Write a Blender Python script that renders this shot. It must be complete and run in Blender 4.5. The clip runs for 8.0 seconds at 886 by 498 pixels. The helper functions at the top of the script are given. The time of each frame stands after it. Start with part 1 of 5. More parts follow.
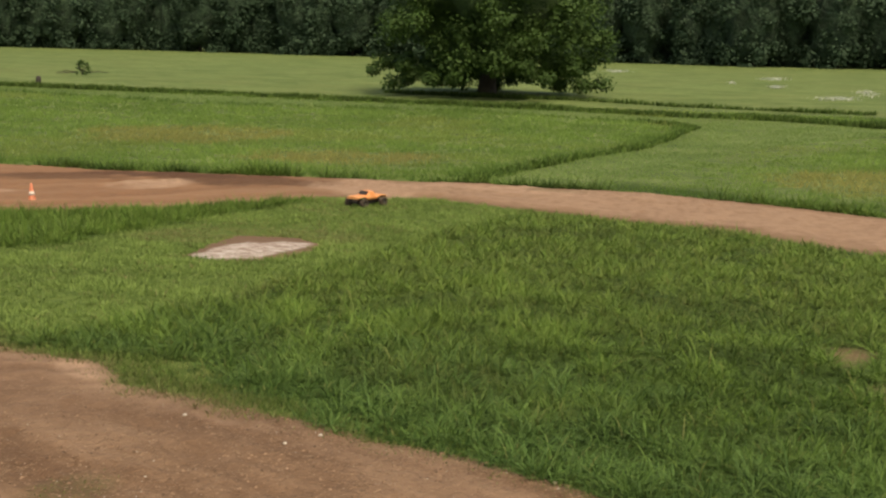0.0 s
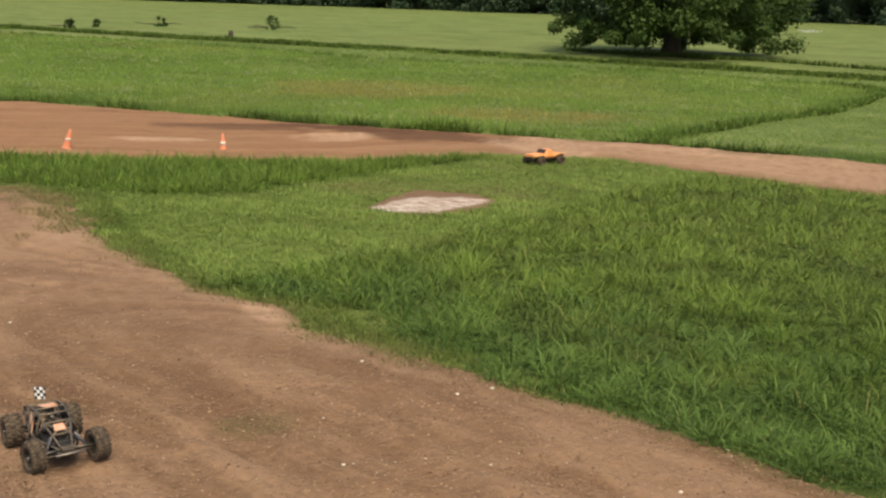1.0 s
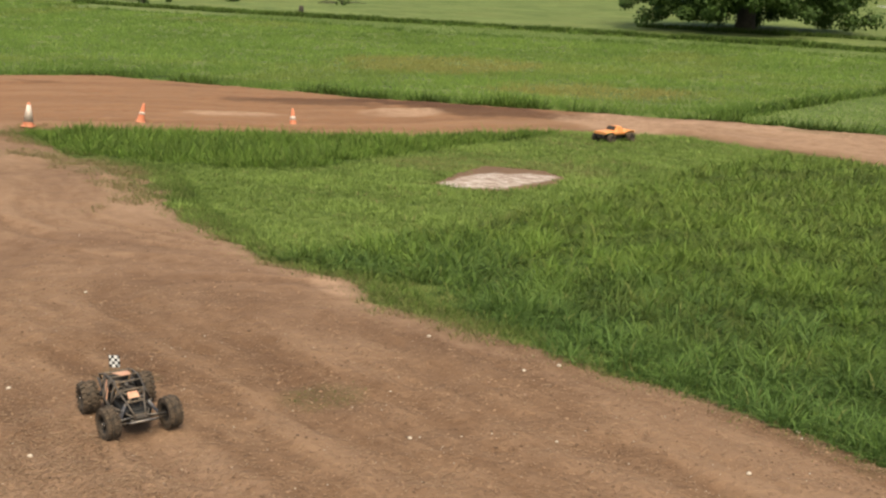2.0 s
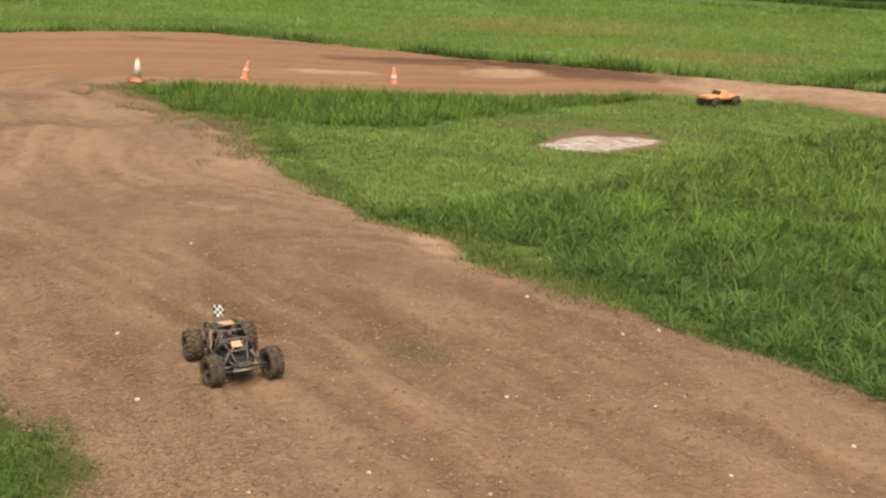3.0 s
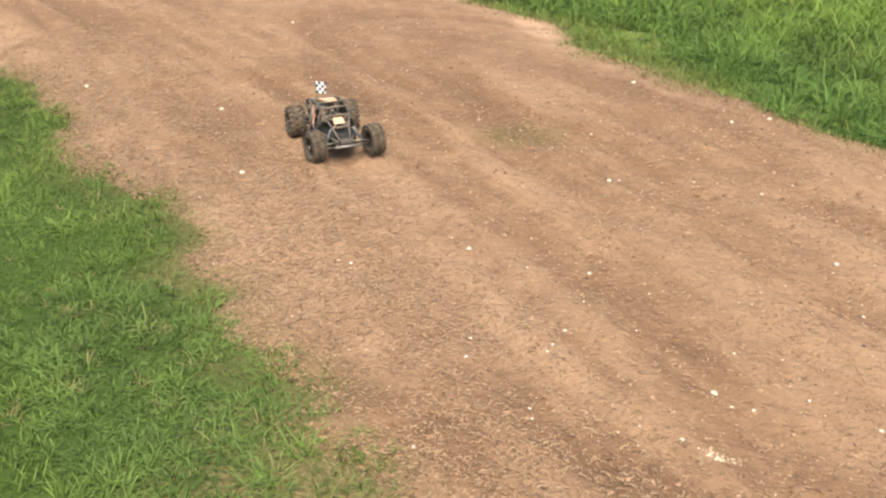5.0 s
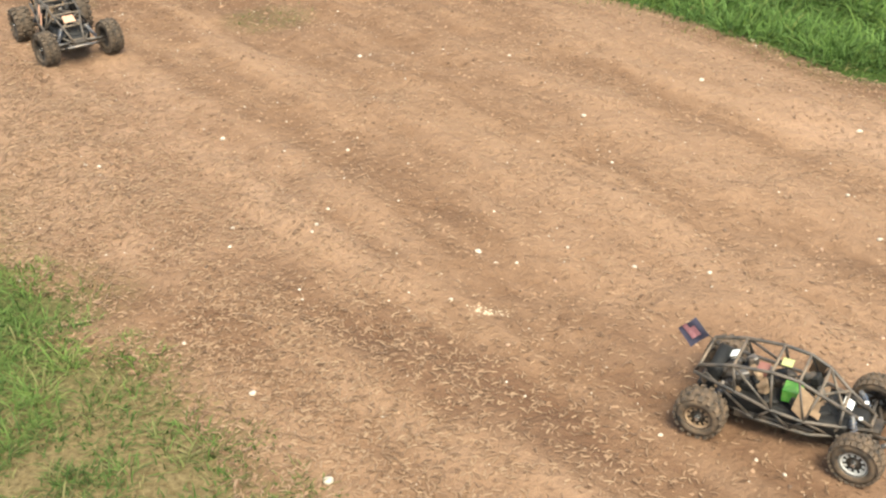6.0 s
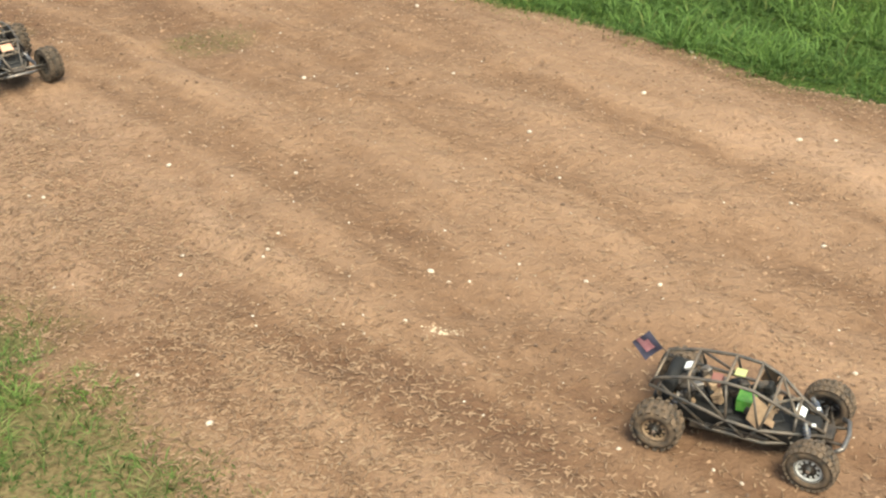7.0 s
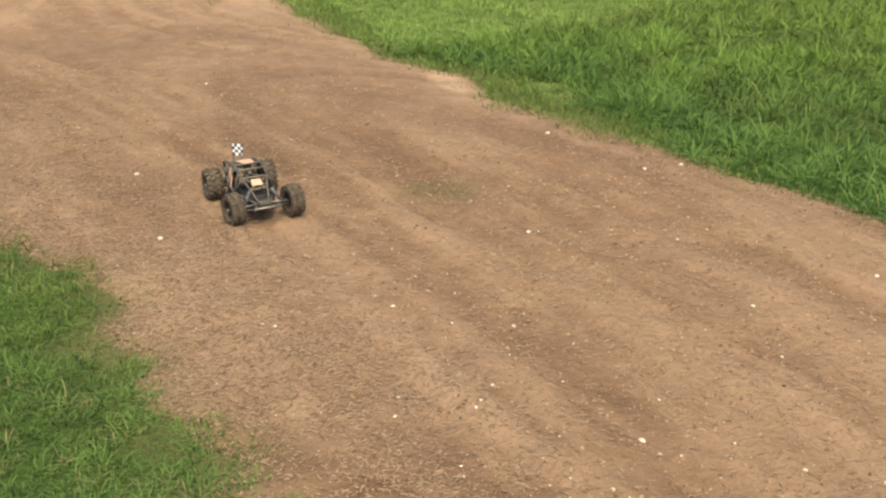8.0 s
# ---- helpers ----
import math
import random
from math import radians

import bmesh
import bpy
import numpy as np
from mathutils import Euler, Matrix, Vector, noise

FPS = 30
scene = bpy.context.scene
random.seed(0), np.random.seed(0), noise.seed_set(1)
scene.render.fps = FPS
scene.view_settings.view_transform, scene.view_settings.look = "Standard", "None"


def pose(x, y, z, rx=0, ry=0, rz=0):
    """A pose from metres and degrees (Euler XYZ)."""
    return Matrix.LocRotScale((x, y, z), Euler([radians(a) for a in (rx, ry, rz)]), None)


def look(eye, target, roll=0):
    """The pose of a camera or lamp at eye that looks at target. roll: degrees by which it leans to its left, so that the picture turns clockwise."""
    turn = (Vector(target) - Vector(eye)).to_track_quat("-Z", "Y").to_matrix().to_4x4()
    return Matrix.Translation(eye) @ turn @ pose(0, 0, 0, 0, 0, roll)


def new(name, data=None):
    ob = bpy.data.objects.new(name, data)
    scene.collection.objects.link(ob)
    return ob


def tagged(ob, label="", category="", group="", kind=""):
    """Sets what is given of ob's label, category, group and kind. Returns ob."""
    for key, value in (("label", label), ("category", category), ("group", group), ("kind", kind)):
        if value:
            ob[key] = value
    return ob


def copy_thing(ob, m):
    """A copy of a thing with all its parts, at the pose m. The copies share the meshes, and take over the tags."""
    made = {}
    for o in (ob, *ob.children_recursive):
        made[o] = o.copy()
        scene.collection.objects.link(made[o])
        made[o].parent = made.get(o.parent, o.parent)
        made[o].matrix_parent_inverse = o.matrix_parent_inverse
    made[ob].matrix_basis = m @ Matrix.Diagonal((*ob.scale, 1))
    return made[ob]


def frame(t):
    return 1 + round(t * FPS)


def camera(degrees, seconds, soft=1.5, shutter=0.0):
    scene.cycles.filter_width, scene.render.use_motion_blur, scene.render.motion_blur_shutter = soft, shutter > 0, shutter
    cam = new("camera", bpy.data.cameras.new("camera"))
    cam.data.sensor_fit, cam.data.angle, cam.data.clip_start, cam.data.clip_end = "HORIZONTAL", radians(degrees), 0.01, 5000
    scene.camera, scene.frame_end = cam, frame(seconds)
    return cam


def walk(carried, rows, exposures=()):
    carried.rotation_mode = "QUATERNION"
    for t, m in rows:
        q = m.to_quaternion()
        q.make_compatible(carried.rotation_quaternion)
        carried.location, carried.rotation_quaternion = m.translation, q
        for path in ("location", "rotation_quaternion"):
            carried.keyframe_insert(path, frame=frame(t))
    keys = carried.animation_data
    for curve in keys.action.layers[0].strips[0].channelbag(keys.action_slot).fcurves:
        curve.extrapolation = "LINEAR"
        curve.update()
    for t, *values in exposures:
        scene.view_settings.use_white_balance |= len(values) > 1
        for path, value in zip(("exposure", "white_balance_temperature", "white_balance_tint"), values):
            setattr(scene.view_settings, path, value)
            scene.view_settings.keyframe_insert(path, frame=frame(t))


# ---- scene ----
cam = camera(42.8, 8.0, soft=2.3)
PATH = [
    (0, (-0.004, 0.003, 2.861), (0.004, 1.977, 2.541), 1.2),
    (0.5, (-0.007, -0.009, 2.85), (-0.183, 1.95, 2.491), 1.6),
    (1, (-0.027, -0.022, 2.845), (-0.322, 1.916, 2.446), 1.7),
    (1.2, (-0.039, -0.023, 2.844), (-0.359, 1.908, 2.434), 1.7),
    (2.3, (-0.044, -0.025, 2.834), (-0.491, 1.87, 2.377), 1.8),
    (2.5, (-0.054, -0.028, 2.829), (-0.532, 1.857, 2.36), 1.9),
    (3, (-0.086, -0.022, 2.804), (-0.649, 1.828, 2.292), 2.1),
    (3.5, (-0.109, -0.023, 2.783), (-0.742, 1.787, 2.212), 2.2),
    (4, (-0.121, -0.021, 2.76), (-0.812, 1.726, 2.073), 2.4),
    (4.2, (-0.125, -0.021, 2.745), (-0.831, 1.7, 2.011), 2.4),
    (5.3, (-0.099, 0.013, 2.667), (-0.729, 1.684, 1.766), 2.0),
    (5.5, (-0.083, 0.02, 2.656), (-0.638, 1.698, 1.72), 1.8),
    (6, (-0.026, 0.041, 2.616), (-0.3, 1.741, 1.6), 1.1),
    (6.5, (0.009, 0.047, 2.61), (-0.059, 1.747, 1.559), 0.6),
    (7, (-0.053, 0.044, 2.645), (-0.235, 1.77, 1.651), 0.8),
    (7.5, (-0.122, 0.023, 2.687), (-0.517, 1.775, 1.808), 1.2),
    (8, (-0.125, 0.004, 2.73), (-0.681, 1.763, 1.958), 1.2),
]
EXPOSURES = [(0, 0.869, 8100, 5), (1.0, 1.07, 8000, 6), (2.5, 1.16, 7800, 4), (3.0, 1.23, 7900, 4), (3.5, 1.4, 7900, 4), (4.0, 1.52, 7700, 4), (5.5, 2.01, 7280, 3), (6.0, 1.96, 7280, 0), (6.5, 1.8, 7380, -4), (7.0, 1.81, 7330, -3), (7.5, 1.77, 7330, -3), (8.0, 1.54, 7530, -1)]
walk(cam, [(t, look(eye, target, roll)) for t, eye, target, roll in PATH], EXPOSURES)

# ---------- light: a bright, hazy, mostly overcast day ----------
SUN_ELEVATION, SUN_ROTATION = radians(60), radians(155)
world = bpy.data.worlds.new("sky")
scene.world = world
world.use_nodes = True
wn = world.node_tree.nodes
sky = wn.new("ShaderNodeTexSky")
sky.sky_type, sky.sun_disc = "NISHITA", False
sky.sun_elevation, sky.sun_rotation = SUN_ELEVATION, SUN_ROTATION
sky.dust_density, sky.air_density = 4.0, 1.0
world.node_tree.links.new(sky.outputs[0], wn["Background"].inputs[0])
wn["Background"].inputs[1].default_value = 0.125
sun_data = bpy.data.lights.new("sun", "SUN")
sun_data.energy, sun_data.angle, sun_data.color = 1.6, radians(22), (1.0, 0.95, 0.87)
sun = new("sun", sun_data)
sun.matrix_basis = look((20 * math.sin(SUN_ROTATION) * math.cos(SUN_ELEVATION), 20 * math.cos(SUN_ROTATION) * math.cos(SUN_ELEVATION), 20 * math.sin(SUN_ELEVATION)), (0, 0, 0))

# ---------- materials ----------
class Nodes:
    """A small builder for node materials."""

    def __init__(self, name):
        self.material = bpy.data.materials.new(name)
        self.material.use_nodes = True
        self.tree = self.material.node_tree
        self.shader = self.tree.nodes["Principled BSDF"]
        self.output = self.tree.nodes["Material Output"]

    def add(self, kind, values=None, **settings):
        node = self.tree.nodes.new(kind)
        for key, value in settings.items():
            setattr(node, key, value)
        for key, value in (values or {}).items():
            self.put(node.inputs[key], value)
        return node

    def put(self, socket, value):
        if isinstance(value, bpy.types.NodeSocket):
            self.tree.links.new(value, socket)
        elif isinstance(value, tuple) and len(value) == 3 and socket.type == "RGBA":
            socket.default_value = (*value, 1)
        else:
            socket.default_value = value

    def coords(self):
        return self.add("ShaderNodeNewGeometry").outputs["Position"]

    def local(self):
        return self.add("ShaderNodeTexCoord").outputs["Object"]

    def noise(self, scale, vector=None, detail=4.0, rough=0.55, distortion=0.0):
        values = {"Scale": scale, "Detail": detail, "Roughness": rough, "Distortion": distortion}
        if vector is not None:
            values["Vector"] = vector
        return self.add("ShaderNodeTexNoise", values).outputs["Fac"]

    def ramp(self, value, low, high, to_low=0.0, to_high=1.0):
        return self.add("ShaderNodeMapRange", {"Value": value, "From Min": low, "From Max": high, "To Min": to_low, "To Max": to_high}, clamp=True).outputs[0]

    def mix(self, factor, a, b, blend="MIX"):
        node = self.add("ShaderNodeMix", data_type="RGBA", blend_type=blend)
        self.put(node.inputs[0], factor)
        self.put(node.inputs[6], a)
        self.put(node.inputs[7], b)
        return node.outputs[2]

    def math(self, op, a, b=0.0):
        node = self.add("ShaderNodeMath", operation=op)
        self.put(node.inputs[0], a)
        self.put(node.inputs[1], b)
        return node.outputs[0]

    def stretch(self, vector, scale, turn=0.0):
        return self.add("ShaderNodeMapping", {"Vector": vector, "Scale": tuple(1 / v for v in scale), "Rotation": (0, 0, turn)}, vector_type="TEXTURE").outputs[0]

    def attribute(self, name):
        return self.add("ShaderNodeAttribute", attribute_name=name).outputs["Fac"]

    def bump(self, height, strength, distance):
        self.put(self.shader.inputs["Normal"], self.add("ShaderNodeBump", {"Height": height, "Strength": strength, "Distance": distance}).outputs[0])

    def finish(self, color, roughness=0.8, metallic=0.0, specular=0.5):
        self.put(self.shader.inputs["Base Color"], color)
        self.put(self.shader.inputs["Roughness"], roughness)
        self.put(self.shader.inputs["Metallic"], metallic)
        self.put(self.shader.inputs["Specular IOR Level"], specular)
        return self.material


def grass_material(name, dark, light, dry, thin=0.35, cool_color=(0.085, 0.155, 0.06)):
    """Blades: 'tone' sets each blade's shade, 'dry' how strawy it is, 'cool' how blue-green, 'along' runs from root to
    tip and paints in root shade.
    """
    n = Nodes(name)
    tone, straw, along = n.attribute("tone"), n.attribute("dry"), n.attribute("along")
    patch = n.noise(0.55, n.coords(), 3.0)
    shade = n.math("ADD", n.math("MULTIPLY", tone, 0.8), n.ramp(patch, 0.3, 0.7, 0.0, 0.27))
    # shade at the roots put into the colour, fading towards the tip
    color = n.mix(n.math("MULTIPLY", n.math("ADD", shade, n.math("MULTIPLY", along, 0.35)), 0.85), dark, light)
    color = n.mix(n.math("MULTIPLY", n.attribute("cool"), n.ramp(shade, 0.1, 0.8, 0.25, 1.0)), color, cool_color)
    color = n.mix(straw, color, dry)
    n.finish(color, 0.6, 0.0, 0.14)
    leafy = n.add("ShaderNodeBsdfTranslucent", {"Color": color})
    both = n.add("ShaderNodeMixShader", {0: thin, 1: n.shader.outputs[0], 2: leafy.outputs[0]})
    n.put(n.output.inputs[0], both.outputs[0])
    return n.material


def leaf_material(name, dark, light, thin=0.35):
    n = Nodes(name)
    tone = n.add("ShaderNodeNewGeometry").outputs["Random Per Island"]
    patch = n.noise(0.35, n.coords(), 3.0)
    color = n.mix(n.math("ADD", n.math("MULTIPLY", tone, 0.4), n.ramp(patch, 0.35, 0.7, 0.05, 0.5)), dark, light)
    n.finish(color, 0.6, 0.0, 0.15)
    leafy = n.add("ShaderNodeBsdfTranslucent", {"Color": color})
    both = n.add("ShaderNodeMixShader", {0: thin, 1: n.shader.outputs[0], 2: leafy.outputs[0]})
    n.put(n.output.inputs[0], both.outputs[0])
    return n.material


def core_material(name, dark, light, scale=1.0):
    """The leafy inside of a crown: clumps, and gaps painted dark as if shaded, at two scales."""
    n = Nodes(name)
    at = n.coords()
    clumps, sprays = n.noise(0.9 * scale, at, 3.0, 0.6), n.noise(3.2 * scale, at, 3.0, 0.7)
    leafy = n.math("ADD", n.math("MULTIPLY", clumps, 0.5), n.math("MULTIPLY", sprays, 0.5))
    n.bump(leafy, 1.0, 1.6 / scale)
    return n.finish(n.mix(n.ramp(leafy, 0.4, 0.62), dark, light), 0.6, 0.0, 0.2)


def ground_material():
    """Soil and turf under the blades; 'mown' is short turf, 'hay' the pale far meadow."""
    n = Nodes("turf")
    at = n.coords()
    fine, mid, wide = n.noise(38.0, at, 4.0, 0.7), n.noise(3.2, at, 5.0, 0.65), n.noise(0.22, at, 4.0)
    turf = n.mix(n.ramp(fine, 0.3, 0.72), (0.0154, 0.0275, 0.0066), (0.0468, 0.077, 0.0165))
    mown = n.mix(n.ramp(n.math("ADD", n.math("MULTIPLY", fine, 0.5), n.math("MULTIPLY", mid, 0.5)), 0.36, 0.64), (0.0413, 0.0688, 0.0143), (0.121, 0.16, 0.0413))
    mown = n.mix(n.ramp(mid, 0.6, 0.8, 0.0, 0.5), mown, (0.11, 0.0935, 0.044))
    row = n.stretch(at, (0.5, 1.0, 1.0), radians(-17))
    streak = n.math("ADD", n.math("MULTIPLY", n.noise(0.45, row, 6.0, 0.7), 0.6), n.math("MULTIPLY", n.noise(3.0, row, 4.0, 0.7), 0.4))
    hay = n.mix(n.ramp(streak, 0.42, 0.58), (0.06, 0.09, 0.026), (0.126, 0.16, 0.055))
    hay = n.mix(n.ramp(wide, 0.45, 0.7, 0.0, 0.6), hay, (0.118, 0.135, 0.048))
    color = n.mix(n.attribute("mown"), turf, mown)
    color = n.mix(n.attribute("hay"), color, hay)
    color = n.mix(n.attribute("soil"), color, n.mix(n.ramp(fine, 0.35, 0.65), (0.11, 0.066, 0.0358), (0.231, 0.154, 0.0935)))
    n.bump(n.math("ADD", fine, mid), 0.6, 0.03)
    return n.finish(color, 0.92, 0.0, 0.08)


def dirt_material():
    """Packed clay: 'pale' dusty crust, 'damp' dark soil, 'green' thin weeds."""
    n = Nodes("packed_clay")
    at = n.coords()
    grain, crumb, lump, mid, wide = n.noise(140.0, at, 2.0, 0.6), n.noise(42.0, at, 3.0, 0.6, 0.3), n.noise(16.0, at, 3.0, 0.5), n.noise(5.0, at, 5.0, 0.6, 0.4), n.noise(0.7, at, 4.0)
    flow = n.add("ShaderNodeCombineXYZ", {"X": n.attribute("along"), "Y": n.attribute("across")}).outputs[0]
    tyre_lines, scuffs = n.noise(1.0, n.stretch(flow, (0.34, 2.6, 1.0)), 4.0, 0.55, 0.9), n.noise(1.0, n.stretch(flow, (2.2, 8.0, 1.0)), 3.0, 0.55, 0.9)
    streak = n.math("ADD", n.math("MULTIPLY", tyre_lines, 0.75), n.math("MULTIPLY", scuffs, 0.25))
    come_and_go = n.ramp(n.noise(0.9, at, 3.0), 0.36, 0.58, 0.25, 1.0)
    color = n.mix(n.ramp(n.math("ADD", n.math("MULTIPLY", lump, 0.4), n.math("MULTIPLY", mid, 0.6)), 0.34, 0.68), (0.112, 0.064, 0.0362), (0.192, 0.12, 0.0735))
    color = n.mix(n.math("MULTIPLY", come_and_go, n.ramp(streak, 0.5, 0.6, 0.0, 0.6)), color, (0.23, 0.147, 0.091))
    color = n.mix(n.math("MULTIPLY", come_and_go, n.ramp(streak, 0.485, 0.4, 0.0, 0.62)), color, (0.1, 0.056, 0.0312))
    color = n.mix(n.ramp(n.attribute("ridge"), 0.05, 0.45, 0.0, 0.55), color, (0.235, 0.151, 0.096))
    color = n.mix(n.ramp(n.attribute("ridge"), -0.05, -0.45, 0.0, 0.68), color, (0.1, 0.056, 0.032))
    color = n.mix(n.ramp(wide, 0.5, 0.75, 0.0, 0.35), color, (0.115, 0.066, 0.0375))
    color = n.mix(n.ramp(crumb, 0.6, 0.72, 0.0, 0.3), color, (0.262, 0.185, 0.126))
    color = n.mix(n.ramp(crumb, 0.4, 0.29, 0.0, 0.35), color, (0.07, 0.04, 0.025))
    color = n.mix(n.ramp(grain, 0.35, 0.65, 0.0, 0.15), color, (0.225, 0.148, 0.099))
    color = n.mix(n.math("MULTIPLY", n.attribute("red"), n.ramp(mid, 0.3, 0.65, 0.85, 0.35)), color, (0.24, 0.124, 0.066))
    color = n.mix(n.math("MULTIPLY", n.attribute("damp"), n.ramp(lump, 0.3, 0.7, 1.0, 0.8)), color, (0.07, 0.036, 0.021))
    color = n.mix(n.math("MULTIPLY", n.attribute("pale"), n.ramp(mid, 0.3, 0.6, 0.35, 1.0)), color, (0.3, 0.199, 0.134))
    color = n.mix(n.math("MULTIPLY", n.attribute("green"), n.ramp(crumb, 0.4, 0.58)), color, (0.0619, 0.0681, 0.0227))
    color = n.mix(1.0, color, (0.89, 0.875, 0.89), "MULTIPLY")
    n.bump(n.math("ADD", n.math("ADD", n.math("MULTIPLY", lump, 0.4), n.math("MULTIPLY", crumb, 0.16)), n.math("ADD", n.math("MULTIPLY", streak, 0.4), n.math("MULTIPLY", grain, 0.03))), 0.9, 0.06)
    return n.finish(color, 0.95, 0.0, 0.1)


def mottled(name, dark, light, scale, roughness=0.8, metallic=0.0, bump=0.0, specular=0.4, dust=0.0, dust_color=(0.3, 0.2, 0.12)):
    """A surface with two scales of variation, and dust on its upper faces where asked."""
    n = Nodes(name)
    at = n.local()
    fine, wide = n.noise(scale * 6, at, 4.0, 0.65), n.noise(scale, at, 4.0, 0.6)
    blend = n.math("ADD", n.math("MULTIPLY", fine, 0.45), n.math("MULTIPLY", wide, 0.55))
    color = n.mix(n.ramp(blend, 0.36, 0.64), dark, light)
    if dust:
        color = n.mix(n.math("MULTIPLY", n.ramp(wide, 0.34, 0.62), dust), color, dust_color)
    if bump:
        n.bump(fine, 0.6, bump)
    return n.finish(color, n.ramp(fine, 0.3, 0.7, roughness * 0.85, min(1.0, roughness * 1.12)), metallic, specular)


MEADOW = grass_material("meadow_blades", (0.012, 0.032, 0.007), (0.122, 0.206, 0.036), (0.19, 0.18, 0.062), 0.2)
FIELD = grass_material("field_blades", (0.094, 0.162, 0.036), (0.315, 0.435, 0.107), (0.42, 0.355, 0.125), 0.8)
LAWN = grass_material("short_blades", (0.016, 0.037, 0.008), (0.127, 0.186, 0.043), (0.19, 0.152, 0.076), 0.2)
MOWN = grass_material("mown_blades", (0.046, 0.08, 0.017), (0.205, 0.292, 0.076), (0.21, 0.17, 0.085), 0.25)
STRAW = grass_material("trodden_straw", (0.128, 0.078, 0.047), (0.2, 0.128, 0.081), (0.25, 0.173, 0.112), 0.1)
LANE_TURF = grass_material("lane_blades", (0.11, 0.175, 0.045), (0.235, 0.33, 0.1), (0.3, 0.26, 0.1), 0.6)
TURF, CLAY = ground_material(), dirt_material()

# ---------- helpers of the build ----------
def part(name, bm, material, parent, label=""):
    """Links a bmesh as one mesh under a thing or a part."""
    mesh = bpy.data.meshes.new(name)
    bm.to_mesh(mesh)
    bm.free()
    mesh.materials.append(material)
    ob = new(name, mesh)
    ob.parent = parent
    return tagged(ob, label)


def whole(name, bm, material, label, category, group="", kind=""):
    return tagged(part(name, bm, material, None), label, category, group, kind)


def empty(name, label, category, group=""):
    return tagged(new(name), label, category, group)


def mesh_from_arrays(name, points, corners, sizes, material, attributes=None, smooth=False):
    """A mesh object from numpy arrays: points (n, 3), the corners of all faces in a row, and each face's size."""
    mesh = bpy.data.meshes.new(name)
    mesh.vertices.add(len(points))
    mesh.vertices.foreach_set("co", np.asarray(points, np.float32).ravel())
    mesh.loops.add(len(corners))
    mesh.loops.foreach_set("vertex_index", np.asarray(corners, np.int32))
    mesh.polygons.add(len(sizes))
    starts = np.concatenate([[0], np.cumsum(sizes)[:-1]])
    mesh.polygons.foreach_set("loop_start", starts.astype(np.int32))
    mesh.polygons.foreach_set("loop_total", np.asarray(sizes, np.int32))
    if smooth:
        mesh.polygons.foreach_set("use_smooth", np.ones(len(sizes), bool))
    for key, values in (attributes or {}).items():
        mesh.attributes.new(key, "FLOAT", "POINT").data.foreach_set("value", np.asarray(values, np.float32))
    mesh.update(calc_edges=True)
    mesh.validate()
    mesh.materials.append(material)
    return new(name, mesh)


def lattice(x, y, seed):
    """A repeatable random number in 0..1 for each whole-numbered place."""
    h = (x.astype(np.int64) * 374761393 + y.astype(np.int64) * 668265263 + seed * 1442695041) & 0x7FFFFFFF
    h = ((h ^ (h >> 13)) * 1274126177) & 0x7FFFFFFF
    return ((h ^ (h >> 16)) & 0xFFFFFF) / 0xFFFFFF


def ripple(x, y, size, seed=0, octaves=3):
    """Smooth noise in -1..1 over plan places, its largest waves about that size in metres."""
    total, weight, sum_weight = 0.0, 1.0, 0.0
    for k in range(octaves):
        u, v = x / size * 2 ** k + 17.3 * k, y / size * 2 ** k - 9.1 * k
        i, j = np.floor(u), np.floor(v)
        a, b = u - i, v - j
        a, b = a * a * (3 - 2 * a), b * b * (3 - 2 * b)
        low = lattice(i, j, seed + k) * (1 - a) + lattice(i + 1, j, seed + k) * a
        high = lattice(i, j + 1, seed + k) * (1 - a) + lattice(i + 1, j + 1, seed + k) * a
        total, sum_weight, weight = total + weight * (low * (1 - b) + high * b), sum_weight + weight, weight * 0.5
    return 2 * total / sum_weight - 1


def soften(v, low, high):
    s = np.clip((v - low) / (high - low), 0, 1)
    return s * s * (3 - 2 * s)


def inside(x, y, outline):
    """Metres from each place to an outline, positive inside it."""
    x, y = np.asarray(x, float), np.asarray(y, float)
    near, odd = np.full(x.shape, 1e9), np.zeros(x.shape, bool)
    for (ax, ay), (bx, by) in zip(outline, outline[1:] + outline[:1]):
        dx, dy = bx - ax, by - ay
        s = np.clip(((x - ax) * dx + (y - ay) * dy) / (dx * dx + dy * dy), 0, 1)
        near = np.minimum(near, (x - ax - s * dx) ** 2 + (y - ay - s * dy) ** 2)
        if dy:
            odd ^= ((ay > y) != (by > y)) & (x < ax + (y - ay) * dx / dy)
    return np.where(odd, 1, -1) * np.sqrt(near)


def away(x, y, line):
    """Metres from each place to an open line."""
    near = np.full(np.shape(x), 1e9)
    for (ax, ay), (bx, by) in zip(line, line[1:]):
        dx, dy = bx - ax, by - ay
        s = np.clip(((x - ax) * dx + (y - ay) * dy) / (dx * dx + dy * dy), 0, 1)
        near = np.minimum(near, (x - ax - s * dx) ** 2 + (y - ay - s * dy) ** 2)
    return np.sqrt(near)


def rise(x, y):
    """Height of the ground: level by the track, a gentle upward slope beyond it."""
    d = np.hypot(x, y)
    return np.where(d < 28.6, 0.0, np.where(d < 65, (d - 28.6) ** 2 * 0.000385, 0.51 + 0.028 * (d - 65)))


